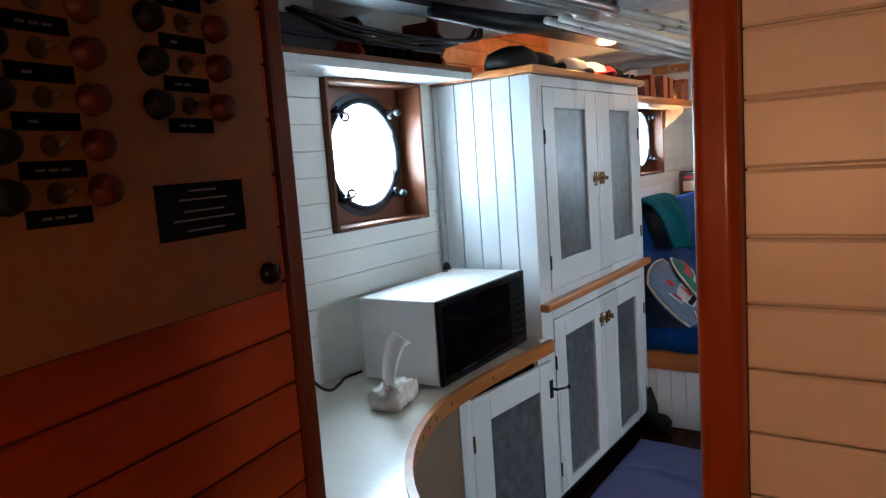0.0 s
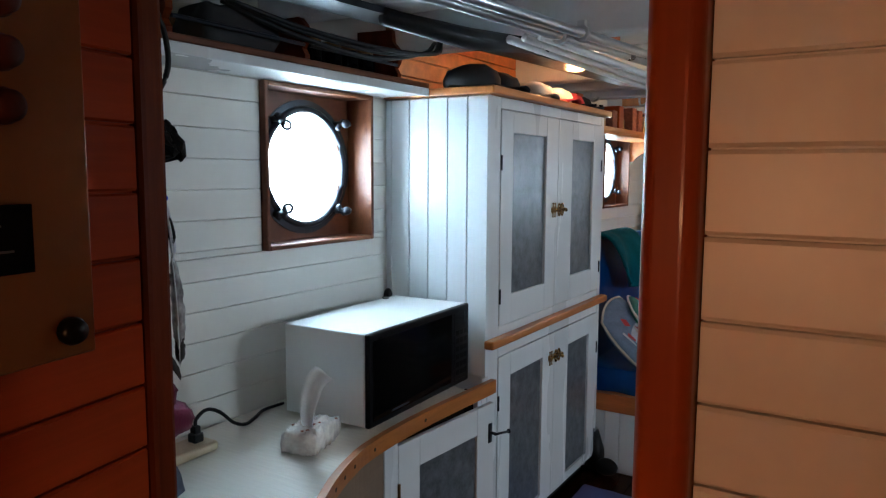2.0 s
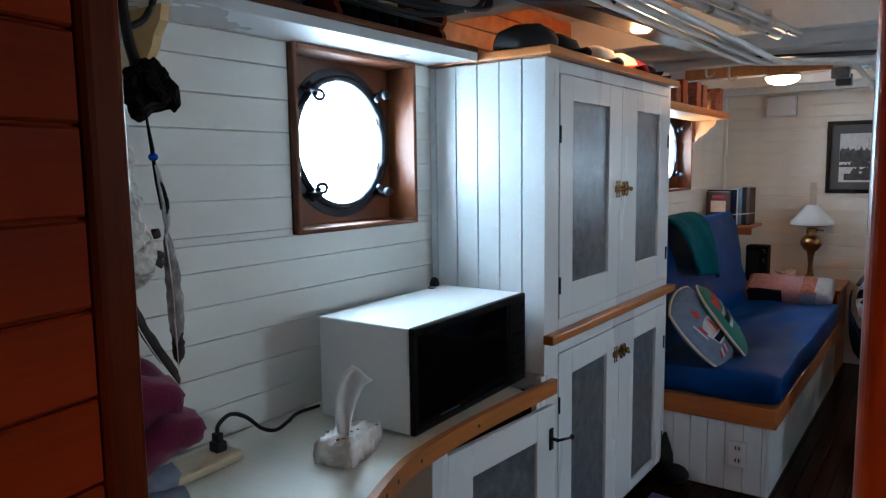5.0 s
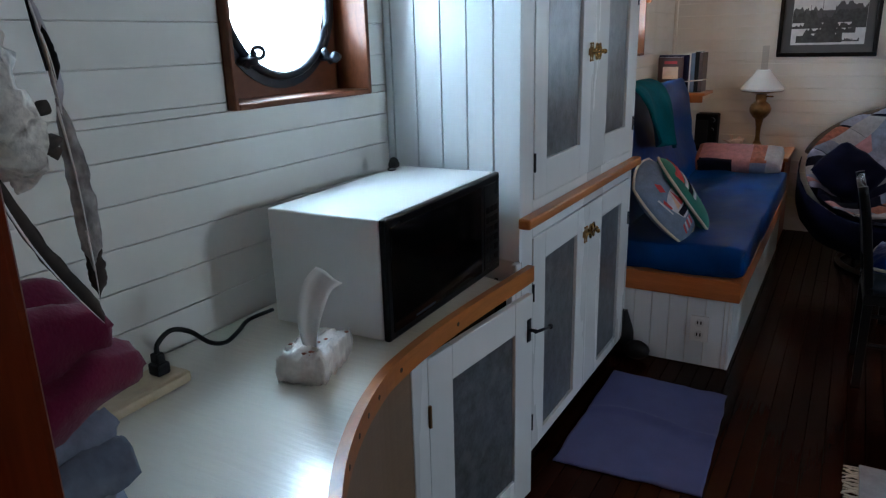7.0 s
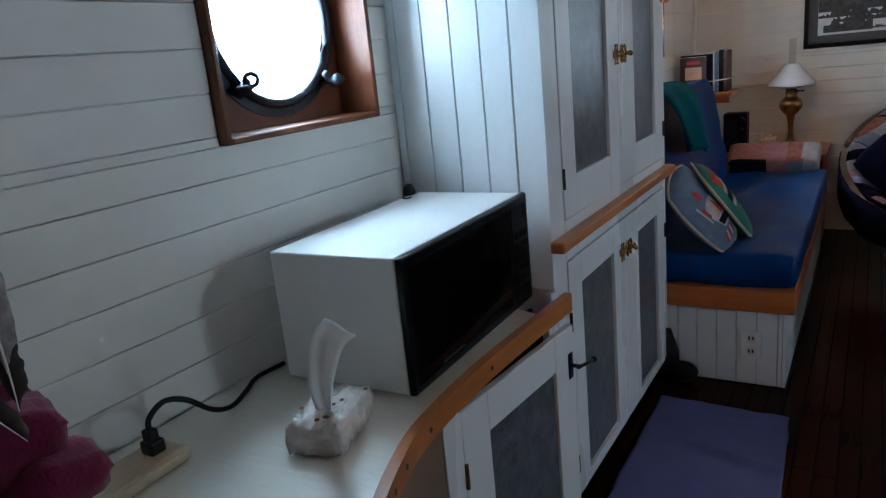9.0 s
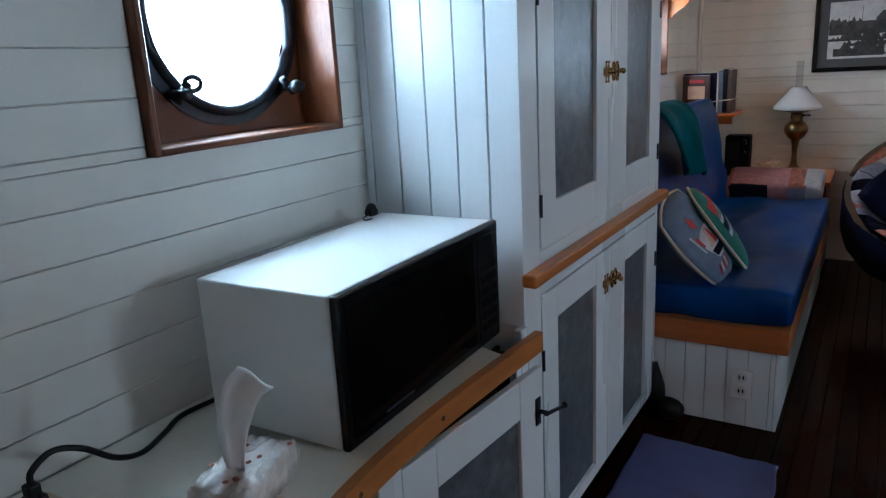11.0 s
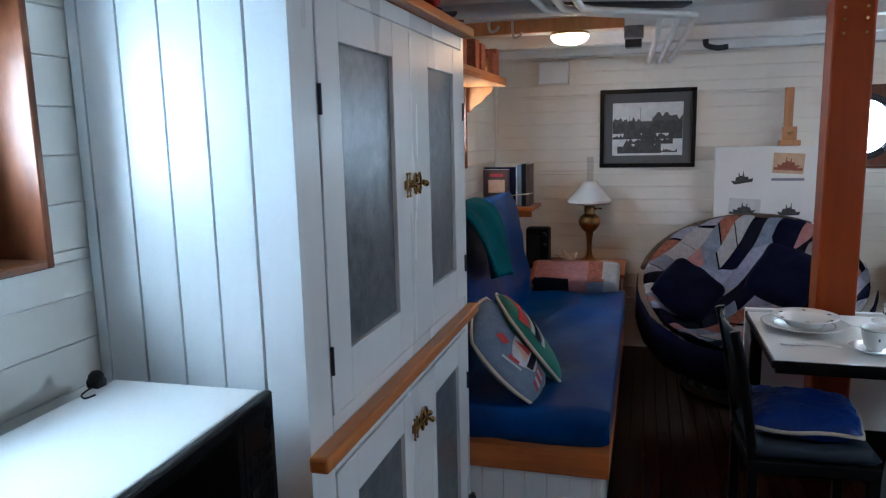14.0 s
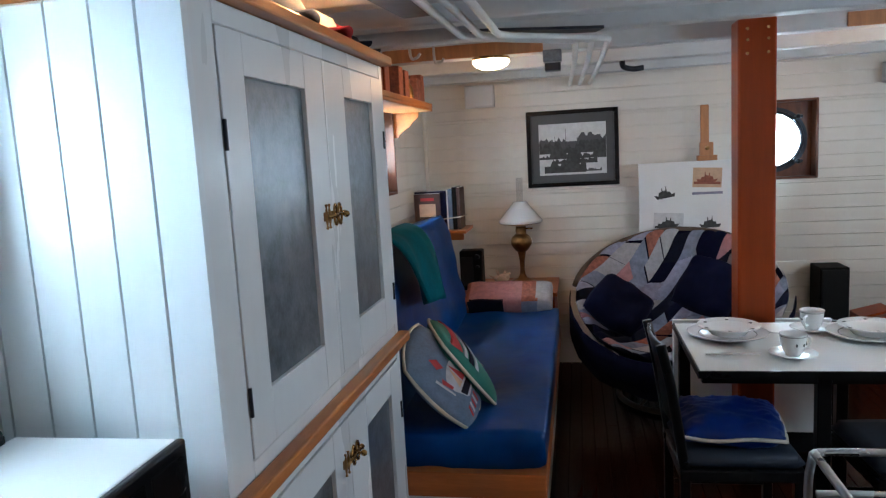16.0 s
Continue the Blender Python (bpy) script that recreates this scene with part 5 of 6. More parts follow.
def corbel(name, y, parent, mat, x0, x1, z0, z1, w=0.022):
    bm = bmesh.new()
    pts = [(x0, z1), (x1, z1), (x1 - 0.01, z1 - 0.035)]
    pts += [(x0 + (x1 - x0) * (0.75 - 0.6 * k / 8) + 0.012 * math.sin(k * 0.8), z1 - 0.035 - (z1 - z0 - 0.035) * (k / 8) ** 0.75) for k in range(1, 9)]
    pts += [(x0, z0)]
    lo = [bm.verts.new((x, y - w / 2, z)) for x, z in pts]
    hi = [bm.verts.new((x, y + w / 2, z)) for x, z in pts]
    bm.faces.new(lo)
    bm.faces.new(hi[::-1])
    for i in range(len(pts)):
        bm.faces.new((lo[i], lo[(i + 1) % len(pts)], hi[(i + 1) % len(pts)], hi[i]))
    return part(name, bm, mat, parent, "curved wooden bracket")


corbel("bracket", 3.27, s2, OAK, HULL_X + 0.001, -0.305, 1.735, 1.887)
rnd = random.Random(5)
for k, y in enumerate((1.5, 1.62, 1.74, 1.85, 1.98, 2.1, 2.24, 2.37, 2.52, 2.66, 2.8, 2.95, 3.1, 3.2)):
    if k % 3 == 2:
        b = thing("bottle", "amber glass bottle on the hull shelf", "bottle", m=pose(-0.30 + rnd.uniform(-0.03, 0.03), y, 1.905), group="things on the hull shelf")
        part("body", lathe(bmesh.new(), [(0, 0), (0.028, 0), (0.03, 0.01), (0.03, 0.10), (0.012, 0.13), (0.012, 0.155), (0, 0.155)], n=18), OLDBRASS, b, smooth=True)
        part("cap", rod(bmesh.new(), (0, 0, 0.155), (0, 0, 0.172), 0.014), BLACK, b)
    else:
        h = rnd.uniform(0.14, 0.20)
        b = thing("book", rnd.choice(["rust brown book on the hull shelf", "tan brown book on the hull shelf"]), "book", m=pose(-0.32, y, 1.905), group="things on the hull shelf")
        part("cover", box(bmesh.new(), -0.08, 0.06, -0.045, 0.045, 0, h, bevel=0.003, seg=1), rnd.choice([RUSTCLOTH, MAHOGANY_V, PINE]), b)

# ---- floor things ----


def floor_mat():
    t = thing("bath_mat", "lavender blue cloth mat wrinkled on the floor", "mat", (0.29, 0.67, 0))
    bm = bmesh.new()
    n = 52
    A, B, C, D = Vector((0.036, 0.263)), Vector((0.567, 0.289)), Vector((0.530, 1.066)), Vector((0.022, 1.09))
    g = []
    for i in range(n + 1):
        row = []
        for j in range(n + 1):
            u, v = i / n, j / n
            p = (A * (1 - u) + B * u) * (1 - v) + (D * (1 - u) + C * u) * v
            z = 0.010 + 0.034 * math.exp(-((v - 0.52 - 0.05 * math.sin(u * 5)) / 0.028) ** 2) * (0.2 + 0.8 * u) + 0.006 * noise.noise(Vector((u * 5, v * 5, 2)))
            row.append(bm.verts.new((p.x + 0.006 * noise.noise(Vector((v * 7, 0, u))), p.y + 0.006 * noise.noise(Vector((u * 7, 3, 0))), max(z, 0.007))))
        g.append(row)
    for i in range(n):
        for j in range(n):
            bm.faces.new((g[i][j], g[i + 1][j], g[i + 1][j + 1], g[i][j + 1]))
    ob = part("cloth", bm, MATCLOTH, t, smooth=True)
    ob.modifiers.new("thick", "SOLIDIFY").thickness = 0.006


floor_mat()
rug = thing("fringed_rug", "pale woven rug with fringe on the floor", "rug", (1.35, 0.4, 0))
part("cloth", boxes((1.03, 1.70, 0.05, 0.74, 0.003, 0.012), bevel=0.003), RUGCLOTH, rug)
bm = bmesh.new()
rnd = random.Random(3)
for k in range(60):
    y = 0.06 + 0.67 * k / 60
    sweep(bm, [(1.035, y, 0.008), (1.01, y + rnd.uniform(-0.01, 0.01), 0.009), (0.985 + rnd.uniform(-0.008, 0.008), y + rnd.uniform(-0.015, 0.015), 0.006)], 0.003, 5)
part("fringe", bm, CORD, rug, "pale cotton fringe", kind="stuff")
bg = thing("black_boot", "black rubber boot standing beside the cabinet", "boot", (0.045, 1.29, 0))
bm = bmesh.new()
ball(bm, (0.075, 1.275, 0.05), 0.05, (1.3, 0.85, 0.95), n=14)
sweep(bm, [(0.0, 1.30, 0.03), (0.0, 1.305, 0.12), (-0.03, 1.308, 0.22)], [0.055, 0.05, 0.045], 12)
part("boot", bm, RUBBER, bg, smooth=True)
op = thing("power_outlet", "white double power outlet on the settee base", "outlet", (0.351, 1.33, 0.13))
part("plate", boxes((0.310, 0.392, 1.316, 1.326, 0.132, 0.258), bevel=0.003), ENAMEL, op)
for z in (0.165, 0.225):
    soc = part("socket", rod(bmesh.new(), (0.351, 1.3165, z), (0.351, 1.3135, z), 0.0205, n=24), PIPEGREY, op)
    for x in (0.343, 0.358):
        part("slot", box(bmesh.new(), x - 0.003, x + 0.003, 1.3125, 1.3138, z - 0.006, z + 0.010), BLACK, soc)

# ---- galley counter things ----
tp = thing("tissue_pack", "clear printed film pack of tissues on the counter", "tissues", m=pose(-0.110, -0.825, 0.838, 0, 0, 17))
part("wrapper", soft(bmesh.new(), (0.116, 0.185, 0.066), pose(0, -0.02, 0.034), puff=0.2, n=26, wob=0.014, rounded=6, crease=0.022), FILM, tp, smooth=True)
part("tissues", box(bmesh.new(), -0.046, 0.046, -0.098, 0.056, 0.006, 0.042, bevel=0.008), TISSUE, tp)
prnd = random.Random(12)
for k in range(22):
    a = prnd.uniform(-0.05, 0.05)
    b = prnd.uniform(-0.095, 0.055)
    part("print", ball(bmesh.new(), (a, b, 0.0655 - 0.9 * a * a - 0.25 * b * b), 0.0055, (1, 1, 0.3), n=6), RUSTCLOTH, tp)
bm = bmesh.new()
rows = []
wd = Vector((math.cos(radians(8)), math.sin(radians(8)), 0))
dp_ = Vector((-wd.y, wd.x, 0))
prof = spline([(0.0, 0.06), (0.0, 0.11), (0.010, 0.16), (0.028, 0.205), (0.052, 0.228)], 5)
for i, p in enumerate(prof):
    f = i / (len(prof) - 1)
    w = 0.014 + 0.013 * math.sin(min(1, f * 1.3) * math.pi * 0.6)
    rows.append([bm.verts.new(Vector((0.006, -0.045, 0)) + wd * (p[0] - 0.005 + w * (k - 3) / 3) + dp_ * (0.005 * math.sin(1.1 * (k - 3) + 3 * f)) + Vector((0, 0, p[1] - 0.006 * (k - 3) * f))) for k in range(7)])
for a, b in zip(rows, rows[1:]):
    for k in range(6):
        bm.faces.new((a[k], a[k + 1], b[k + 1], b[k]))
ob = part("tissue", bm, TISSUE, tp, "white paper tissue standing up", smooth=True)
ob.modifiers.new("thick", "SOLIDIFY").thickness = 0.002

blk = thing("outlet_strip", "pale wooden power outlet block on the counter", "power strip", m=pose(-0.345, -1.145, 0.838, 0, 0, 2))
part("block", box(bmesh.new(), -0.048, 0.048, -0.13, 0.13, 0, 0.03, bevel=0.012, seg=3), PALEWOOD, blk)
cd = thing("extension_lead", "black power cord and plug of the microwave", "power cord", (-0.345, -1.06, 0.868))
pl = bmesh.new()
box(pl, -0.362, -0.328, -1.078, -1.046, 0.868, 0.895, bevel=0.005)
box(pl, -0.357, -0.333, -1.073, -1.052, 0.893, 0.916, bevel=0.004)
part("plug", pl, RUBBER, cd)
part("cable", sweep(bmesh.new(), spline([(-0.345, -1.063, 0.91), (-0.346, -1.057, 0.934), (-0.347, -1.02, 0.950), (-0.35, -0.97, 0.928), (-0.36, -0.91, 0.876), (-0.375, -0.85, 0.850), (-0.405, -0.78, 0.846), (-0.44, -0.71, 0.844), (-0.43, -0.63, 0.846)], 7), 0.0055, 8), RUBBER, cd, smooth=True)
kn = thing("black_plug", "small black plug with thin wire on the microwave", "plug", (-0.372, -0.105, 1.145))
bm = bmesh.new()
ball(bm, (-0.372, -0.105, 1.163), 0.016, (1, 1, 1.1), n=10)
box(bm, -0.386, -0.358, -0.118, -0.092, 1.1475, 1.165, bevel=0.004)
part("body", bm, RUBBER, kn, smooth=True)
part("wire", sweep(bmesh.new(), spline([(-0.372, -0.112, 1.152), (-0.365, -0.15, 1.150), (-0.345, -0.165, 1.1495), (-0.34, -0.145, 1.1495)], 5), 0.0018, 6), RUBBER, kn)


def folded(name, label, layers, mat, group=""):
    t = thing(name, label, "blanket", (layers[0][0], layers[0][1], layers[0][2]), group=group)
    for k, (x, y, z, sx, sy, h, rz, sd) in enumerate(layers):
        part("fold", soft(bmesh.new(), (sx, sy, h), pose(x, y, z + h / 2, 0, 0, rz), puff=0.3, n=26, wob=0.035, seed=sd, rounded=5, corner=0.08, crease=0.012), mat, t, smooth=True)
    return t


folded("folded_clothes", "pile of folded grey blue clothes on the counter", [(-0.09, -1.55, 0.838, 0.25, 0.36, 0.065, 5, 1), (-0.10, -1.56, 0.890, 0.24, 0.34, 0.06, -9, 2), (-0.09, -1.54, 0.985, 0.23, 0.33, 0.05, 6, 7)], GREYCLOTH)
folded("folded_clothes", "crumpled slate blue shirt between folded clothes", [(-0.085, -1.535, 0.936, 0.25, 0.35, 0.06, -7, 3), (-0.095, -1.55, 1.022, 0.22, 0.32, 0.045, 8, 6)], SHIRT)
folded("fleece_blanket", "plum red folded fleece on a pile of clothes", [(-0.065, -1.515, 1.050, 0.23, 0.37, 0.085, 8, 4), (-0.085, -1.545, 1.105, 0.22, 0.38, 0.10, 4, 5)], FLEECE)

# ---- hanging feathers and driftwood at the aft end ----
HX = 0.168
hg = thing("hanging_charm", "hanging charm of black cork, blue bead and grey feathers", "ornament", (HX, -1.516, 1.24))
bm = ball(bmesh.new(), (HX, -1.518, 1.685), 0.036, (0.6, 1.15, 1.0), n=36)
for v in bm.verts:
    v.co += 0.020 * noise.noise_vector(v.co * 34) + 0.009 * noise.noise_vector(v.co * 95)
part("cork", bm, BLACK_MAT, hg, "lumpy black cork")
part("thong", sweep(bmesh.new(), [(HX, -1.524, 1.66), (HX, -1.522, 1.635), (HX, -1.517, 1.60), (HX, -1.514, 1.55), (HX, -1.508, 1.51)], [0.0024, 0.0022, 0.0036, 0.0018, 0.0015], 6), BLACK_MAT, hg)
part("bead", ball(bmesh.new(), (HX, -1.516, 1.587), 0.0072, (1, 1, 0.85), n=14), BEAD, hg, "bright blue glass bead", smooth=True)


def feather(parent, top, bottom, width, bend, mat, curl=0.01):
    top, bottom = Vector(top), Vector(bottom)
    d = bottom - top
    side = Vector((0.62, 0.78, 0)).normalized()
    bm = bmesh.new()
    n = 22
    rows = []
    for i in range(n + 1):
        f = i / n
        c = top + d * f + side * bend * math.sin(f * math.pi)
        w = width * (math.sin(min(1, f * 1.15 + 0.03) * math.pi * 0.62) ** 0.8) * (1 if f < 0.9 else max(0.15, (1 - f) / 0.1))
        jag = 1 + 0.25 * noise.noise(Vector((f * 14, width * 50, 2)))
        rows.append([bm.verts.new(c + side * w * jag * s + Vector((-curl * abs(s) * (1 + noise.noise(Vector((f * 9, s, 4)))), curl * abs(s), 0.008 * abs(s)))) for s in (-1, -0.5, 0, 0.5, 1)])
    for a, b in zip(rows, rows[1:]):
        for k in range(4):
            bm.faces.new((a[k], a[k + 1], b[k + 1], b[k]))
    ob = part("feather", bm, mat, parent, smooth=True)
    ob.modifiers.new("thick", "SOLIDIFY").thickness = 0.0015
    part("quill", sweep(bmesh.new(), [top + d * (i / 12) + side * bend * math.sin(i / 12 * math.pi) + Vector((0.0015, -0.0015, 0)) for i in range(13)], [0.0016 * (1 - i / 16) for i in range(13)], 6), PAPER, parent)


feather(hg, (HX, -1.504, 1.475), (HX, -1.495, 1.300), 0.0115, 0.003, FEATHER, 0.004)
feather(hg, (HX, -1.496, 1.345), (HX, -1.494, 1.266), 0.0095, 0.001, BARK, 0.003)
feather(hg, (HX, -1.514, 1.575), (HX, -1.500, 1.47), 0.0055, 0.002, PALECLOTH, 0.002)
feather(hg, (HX + 0.002, -1.509, 1.545), (HX + 0.002, -1.501, 1.50), 0.004, 0.001, BLACK_MAT, 0.002)
feather(hg, (HX, -1.585, 1.425), (HX, -1.494, 1.239), 0.0095, -0.010, BARK, 0.003)
part("strand", sweep(bmesh.new(), [(HX, -1.515, 1.58), (HX, -1.508, 1.53), (HX, -1.502, 1.48), (HX, -1.498, 1.40)], 0.0011, 6), PAPER, hg, "white quill")
part("cord", sweep(bmesh.new(), spline([(HX, -1.532, 1.71), (HX, -1.545, 1.76), (HX, -1.552, 1.86), (HX, -1.552, 2.0), (HX, -1.55, 2.268)], 6), [0.0085 - 0.00015 * k for k in range(25)], 8), RUBBER, hg, "thick black cord", smooth=True)
part("cord", sweep(bmesh.new(), spline([(HX, -1.545, 1.765), (HX, -1.515, 1.785), (HX, -1.497, 1.83), (HX, -1.505, 1.89), (HX, -1.535, 1.95)], 6), 0.0052, 8), RUBBER, hg, smooth=True)

dw = thing("driftwood", "pale weathered driftwood hanging on a cord", "driftwood", (HX, -1.56, 1.40))
bm = bmesh.new()
path = spline([(HX, -1.612, 1.70), (HX, -1.600, 1.635), (HX, -1.586, 1.565), (HX, -1.570, 1.49), (HX, -1.552, 1.435), (HX, -1.540, 1.41)], 6)
last = len(path) - 1
sweep(bm, path, [0.008 + 0.025 * math.sin(math.pi * min(0.86, 0.08 + i / last * 0.8)) + 0.005 * noise.noise(Vector((i * 0.7, 0, 0))) for i in range(len(path))], 16)
for v in bm.verts:
    v.co += 0.012 * noise.noise_vector(v.co * 45) + 0.006 * noise.noise_vector(v.co * 120)
part("branch", bm, DRIFT, dw, smooth=True)
bm = bmesh.new()
ball(bm, (HX, -1.524, 1.442), 0.013, (0.8, 1.5, 0.7), n=12)
ball(bm, (HX, -1.520, 1.475), 0.009, (0.8, 1.2, 0.8), n=10)
rod(bm, (HX, -1.545, 1.452), (HX, -1.512, 1.428), 0.006)
for v in bm.verts:
    v.co += 0.004 * noise.noise_vector(v.co * 90)
part("knot", bm, BARK, dw, smooth=True)
part("hanger", sweep(bmesh.new(), [(HX, -1.600, 1.68), (HX, -1.603, 1.9), (HX, -1.605, 2.268)], 0.002, 6), RUBBER, dw)

# ---- shelf over the galley ----
gs = thing("galley_shelf", "white shelf with dark wooden fiddle above the counter", "shelf", (-0.36, -0.6, 1.94))
part("board", boxes((HULL_X + 0.001, -0.262, -1.40, SIDE_Y - 0.022, 1.938, 1.956)), WHITE_D, gs)
part("front_edge", boxes((-0.262, -0.248, -1.40, SIDE_Y - 0.022, 1.932, 1.962), bevel=0.003), WHITE_D, gs)
part("fiddle", boxes((-0.270, -0.246, -1.40, SIDE_Y - 0.022, 1.9625, 1.982), bevel=0.004), PORTWOOD, gs, "varnished wooden front edge")
for y in (-1.16, -0.655, -0.165):
    bm = bmesh.new()
    outline = [(-0.46, 1.957), (-0.275, 1.957), (-0.272, 2.0), (-0.285, 2.02), (-0.268, 2.045), (-0.272, 2.09), (-0.295, 2.115), (-0.30, 2.16), (-0.46, 2.165)]
    prof = [[bm.verts.new((px, y + e, pz)) for px, pz in outline] for e in (-0.011, 0.011)]
    bm.faces.new(prof[0])
    bm.faces.new(prof[1][::-1])
    for k in range(len(outline)):
        q = (k + 1) % len(outline)
        bm.faces.new((prof[0][k], prof[1][k], prof[1][q], prof[0][q]))
    part("divider", bm, DARKWOOD_SHADED, gs, "dark red wooden shelf divider")
for a, b in ((-1.149, -0.666), (-0.644, -0.176)):
    part("rail", rod(bmesh.new(), (-0.275, a, 2.03), (-0.275, b, 2.03), 0.006, n=8), BRONZE, gs, "thin dark rail")
corbel("bracket", -1.15, gs, BRACKET, HULL_X + 0.001, -0.33, 1.76, 1.938, 0.022)


bx = thing("storage_bag", "dark wrinkled bag on the galley shelf", "bag", (-0.36, -0.85, 1.957))
part("bag", soft(bmesh.new(), (0.15, 0.30, 0.15), pose(-0.375, -0.88, 2.033), puff=0.3, n=14, wob=0.03, rounded=3), CHARCOAL, bx, smooth=True)
for y in (-0.54, -0.44, -0.35, -0.26):
    j = thing("jar", "dark glass jar standing on the galley shelf", "jar", m=pose(-0.36, y, 1.957), group="jars")
    part("glass", lathe(bmesh.new(), [(0, 0), (0.036, 0), (0.038, 0.01), (0.038, 0.09), (0.028, 0.105), (0, 0.105)], n=18), BLACK_GLASS, j, smooth=True)
    part("lid", rod(bmesh.new(), (0, 0, 0.105), (0, 0, 0.12), 0.031, n=18), OLDBRASS, j)

# caps on the tall cabinet


def cap(at, mat, brim_mat, label, s=1.0):
    c = thing("cap", label, "cap", m=at @ Matrix.Scale(s, 4), group="caps on the cabinet")
    bm = bmesh.new()
    lathe(bm, [(0.085, 0.0), (0.095, 0.015), (0.095, 0.035), (0.08, 0.062), (0.045, 0.08), (0.0, 0.085)], n=22, m=Matrix.Diagonal((1.15, 1, 1, 1)))
    for v in bm.verts:
        v.co += 0.012 * noise.noise_vector(v.co * 14)
    part("crown", bm, mat, c, smooth=True)
    bm = bmesh.new()
    rows = []
    for k in range(13):
        a = -1.15 + 2.3 * k / 12
        rows.append([bm.verts.new((0.09 * math.cos(a) * 1.1 + e * 0.085 * math.cos(a * 0.7), 0.088 * math.sin(a) + 0.004 * e, 0.012 - 0.03 * e * abs(a) / 1.15 + 0.008)) for e in (0, 0.5, 1)])
    for a, b in zip(rows, rows[1:]):
        for k in range(2):
            bm.faces.new((a[k], a[k + 1], b[k + 1], b[k]))
    ob = part("brim", bm, brim_mat, c, smooth=True)
    ob.modifiers.new("thick", "SOLIDIFY").thickness = 0.004
    part("button", ball(bmesh.new(), (0, 0, 0.085), 0.008, (1, 1, 0.6), n=8), mat, c)


cap(pose(-0.13, 0.12, 1.964, 0, 0, 60), CHARCOAL, CHARCOAL, "dark grey cap on the tall cabinet", 1.1)
cap(pose(-0.12, 0.31, 1.964, 0, 0, -20), CHARCOAL, CHARCOAL, "dark grey cap lying behind another", 0.95)
cap(pose(-0.10, 0.62, 1.964, 0, 0, -30), CAPWHITE, CAPWHITE, "white cap on the tall cabinet", 0.9)
cap(pose(-0.09, 0.84, 1.964, 0, 0, -20), CAPWHITE, CAPRED, "white cap with red brim", 0.85)
cap(pose(-0.10, 1.03, 1.964, 0, 0, 10), CAPRED, INKCLOTH, "red cap with dark brim on the cabinet", 0.8)
cap(pose(-0.12, 1.2, 1.964, 0, 0, 10), CHARCOAL, CHARCOAL, "black cap at the end of the cabinet", 0.8)

# ---- pipes and wires under the deck ----


def pipe_run(name, label, path, r, mat, category="pipe", clips=()):
    t = thing(name, label, category, path[0])
    part("tube", sweep(bmesh.new(), path, r, 10), mat, t, smooth=True)
    for c in clips:
        part("clip", rod(bmesh.new(), Vector(c) + Vector((0, -0.012, 0)), Vector(c) + Vector((0, 0.012, 0)), r * 1.7, n=10), mat, t)
        part("clip_strap", box(bmesh.new(), c[0] - 0.012, c[0] + 0.012, c[1] - 0.012, c[1] + 0.012, c[2], 2.125), mat, t)


for k in range(2):
    o = 0.075 * k
    pipe_run("conduit", "steel conduit clipped under the deck beams", [(0.14 + o, -1.75, 2.085), (0.50 + o, 1.10, 2.085)], 0.016, STEEL, clips=[(0.225 + o, -1.07, 2.085), (0.345 + o, -0.12, 2.085), (0.455 + o, 0.75, 2.085)])
for k in range(3):
    o = 0.07 * k
    path = spline([(0.20 + o * 0.8, -0.2, 2.075), (0.21 + o, 1.0, 2.075), (0.225 + o, 1.70 + o * 0.3, 2.075)], 5) + spline([(0.27 + o, 1.79 + o * 0.2, 2.075), (0.60 + o, 2.02, 2.072), (0.655 + o, 2.07, 2.072)], 4) + spline([(0.665 + o, 2.12, 2.075), (0.655 + o, 3.0, 2.07), (0.62 + o, 4.15, 2.065)], 4)
    pipe_run("water_pipe", "white painted pipe bending under the deck beams", path, 0.0145, PIPEGREY)
tr = thing("cable_tray", "dark flat cable tray under the deck beams", "tray", (0.30, 1.0, 2.06))
part("tray", box(bmesh.new(), -0.06, 0.06, -1.5, 0.95, 0.0, 0.02, m=pose(0.055, 0.4, 2.092, 0, 0, -5)), BRONZE, tr)
part("tray", box(bmesh.new(), 0, 0.55, -0.05, 0.05, 0, 0.012, m=pose(0.25, 1.83, 2.098, 0, 0, 20)), BRONZE, tr)
bxs = thing("valve_box", "dark pipe valve block at the deck beam", "valve", (0.6, 2.72, 2.05))
part("block", boxes((0.50, 0.595, 2.60, 2.675, 2.055, 2.115), bevel=0.006), ZINC, bxs)
part("block", boxes((0.50, 0.585, 2.80, 2.88, 2.03, 2.10), bevel=0.006), BRONZE, bxs)
bm = bmesh.new()
sweep(bm, spline([(0.94, 3.38, 2.12), (0.95, 3.42, 2.085), (1.01, 3.45, 2.07), (1.07, 3.46, 2.075)], 5), 0.017, 10)
part("elbow", bm, BRONZE, bxs, smooth=True)
# black cable bundle and loops over the galley
cb = thing("cable_bundle", "black cable bundle looped under the deck", "cable", (-0.1, -0.6, 2.06))
part("cable", sweep(bmesh.new(), [(0.02, -0.65, 2.085), (0.10, -0.3, 2.07), (0.20, 0.08, 2.09)], [0.024, 0.036, 0.026], 10), RUBBER, cb, smooth=True)
rnd = random.Random(21)
for k in range(5):
    s = rnd.uniform(-0.03, 0.03)
    part("cable", sweep(bmesh.new(), spline([(-0.30 + s, -0.95, 2.11), (-0.24 + s, -0.72 + s, 2.06 + s * 0.6), (-0.16 + s, -0.45, 2.03 + s), (-0.10 + s, -0.22 + s, 2.05), (-0.14 + s, -0.10, 2.11)], 7), 0.0065, 8), RUBBER, cb, smooth=True)
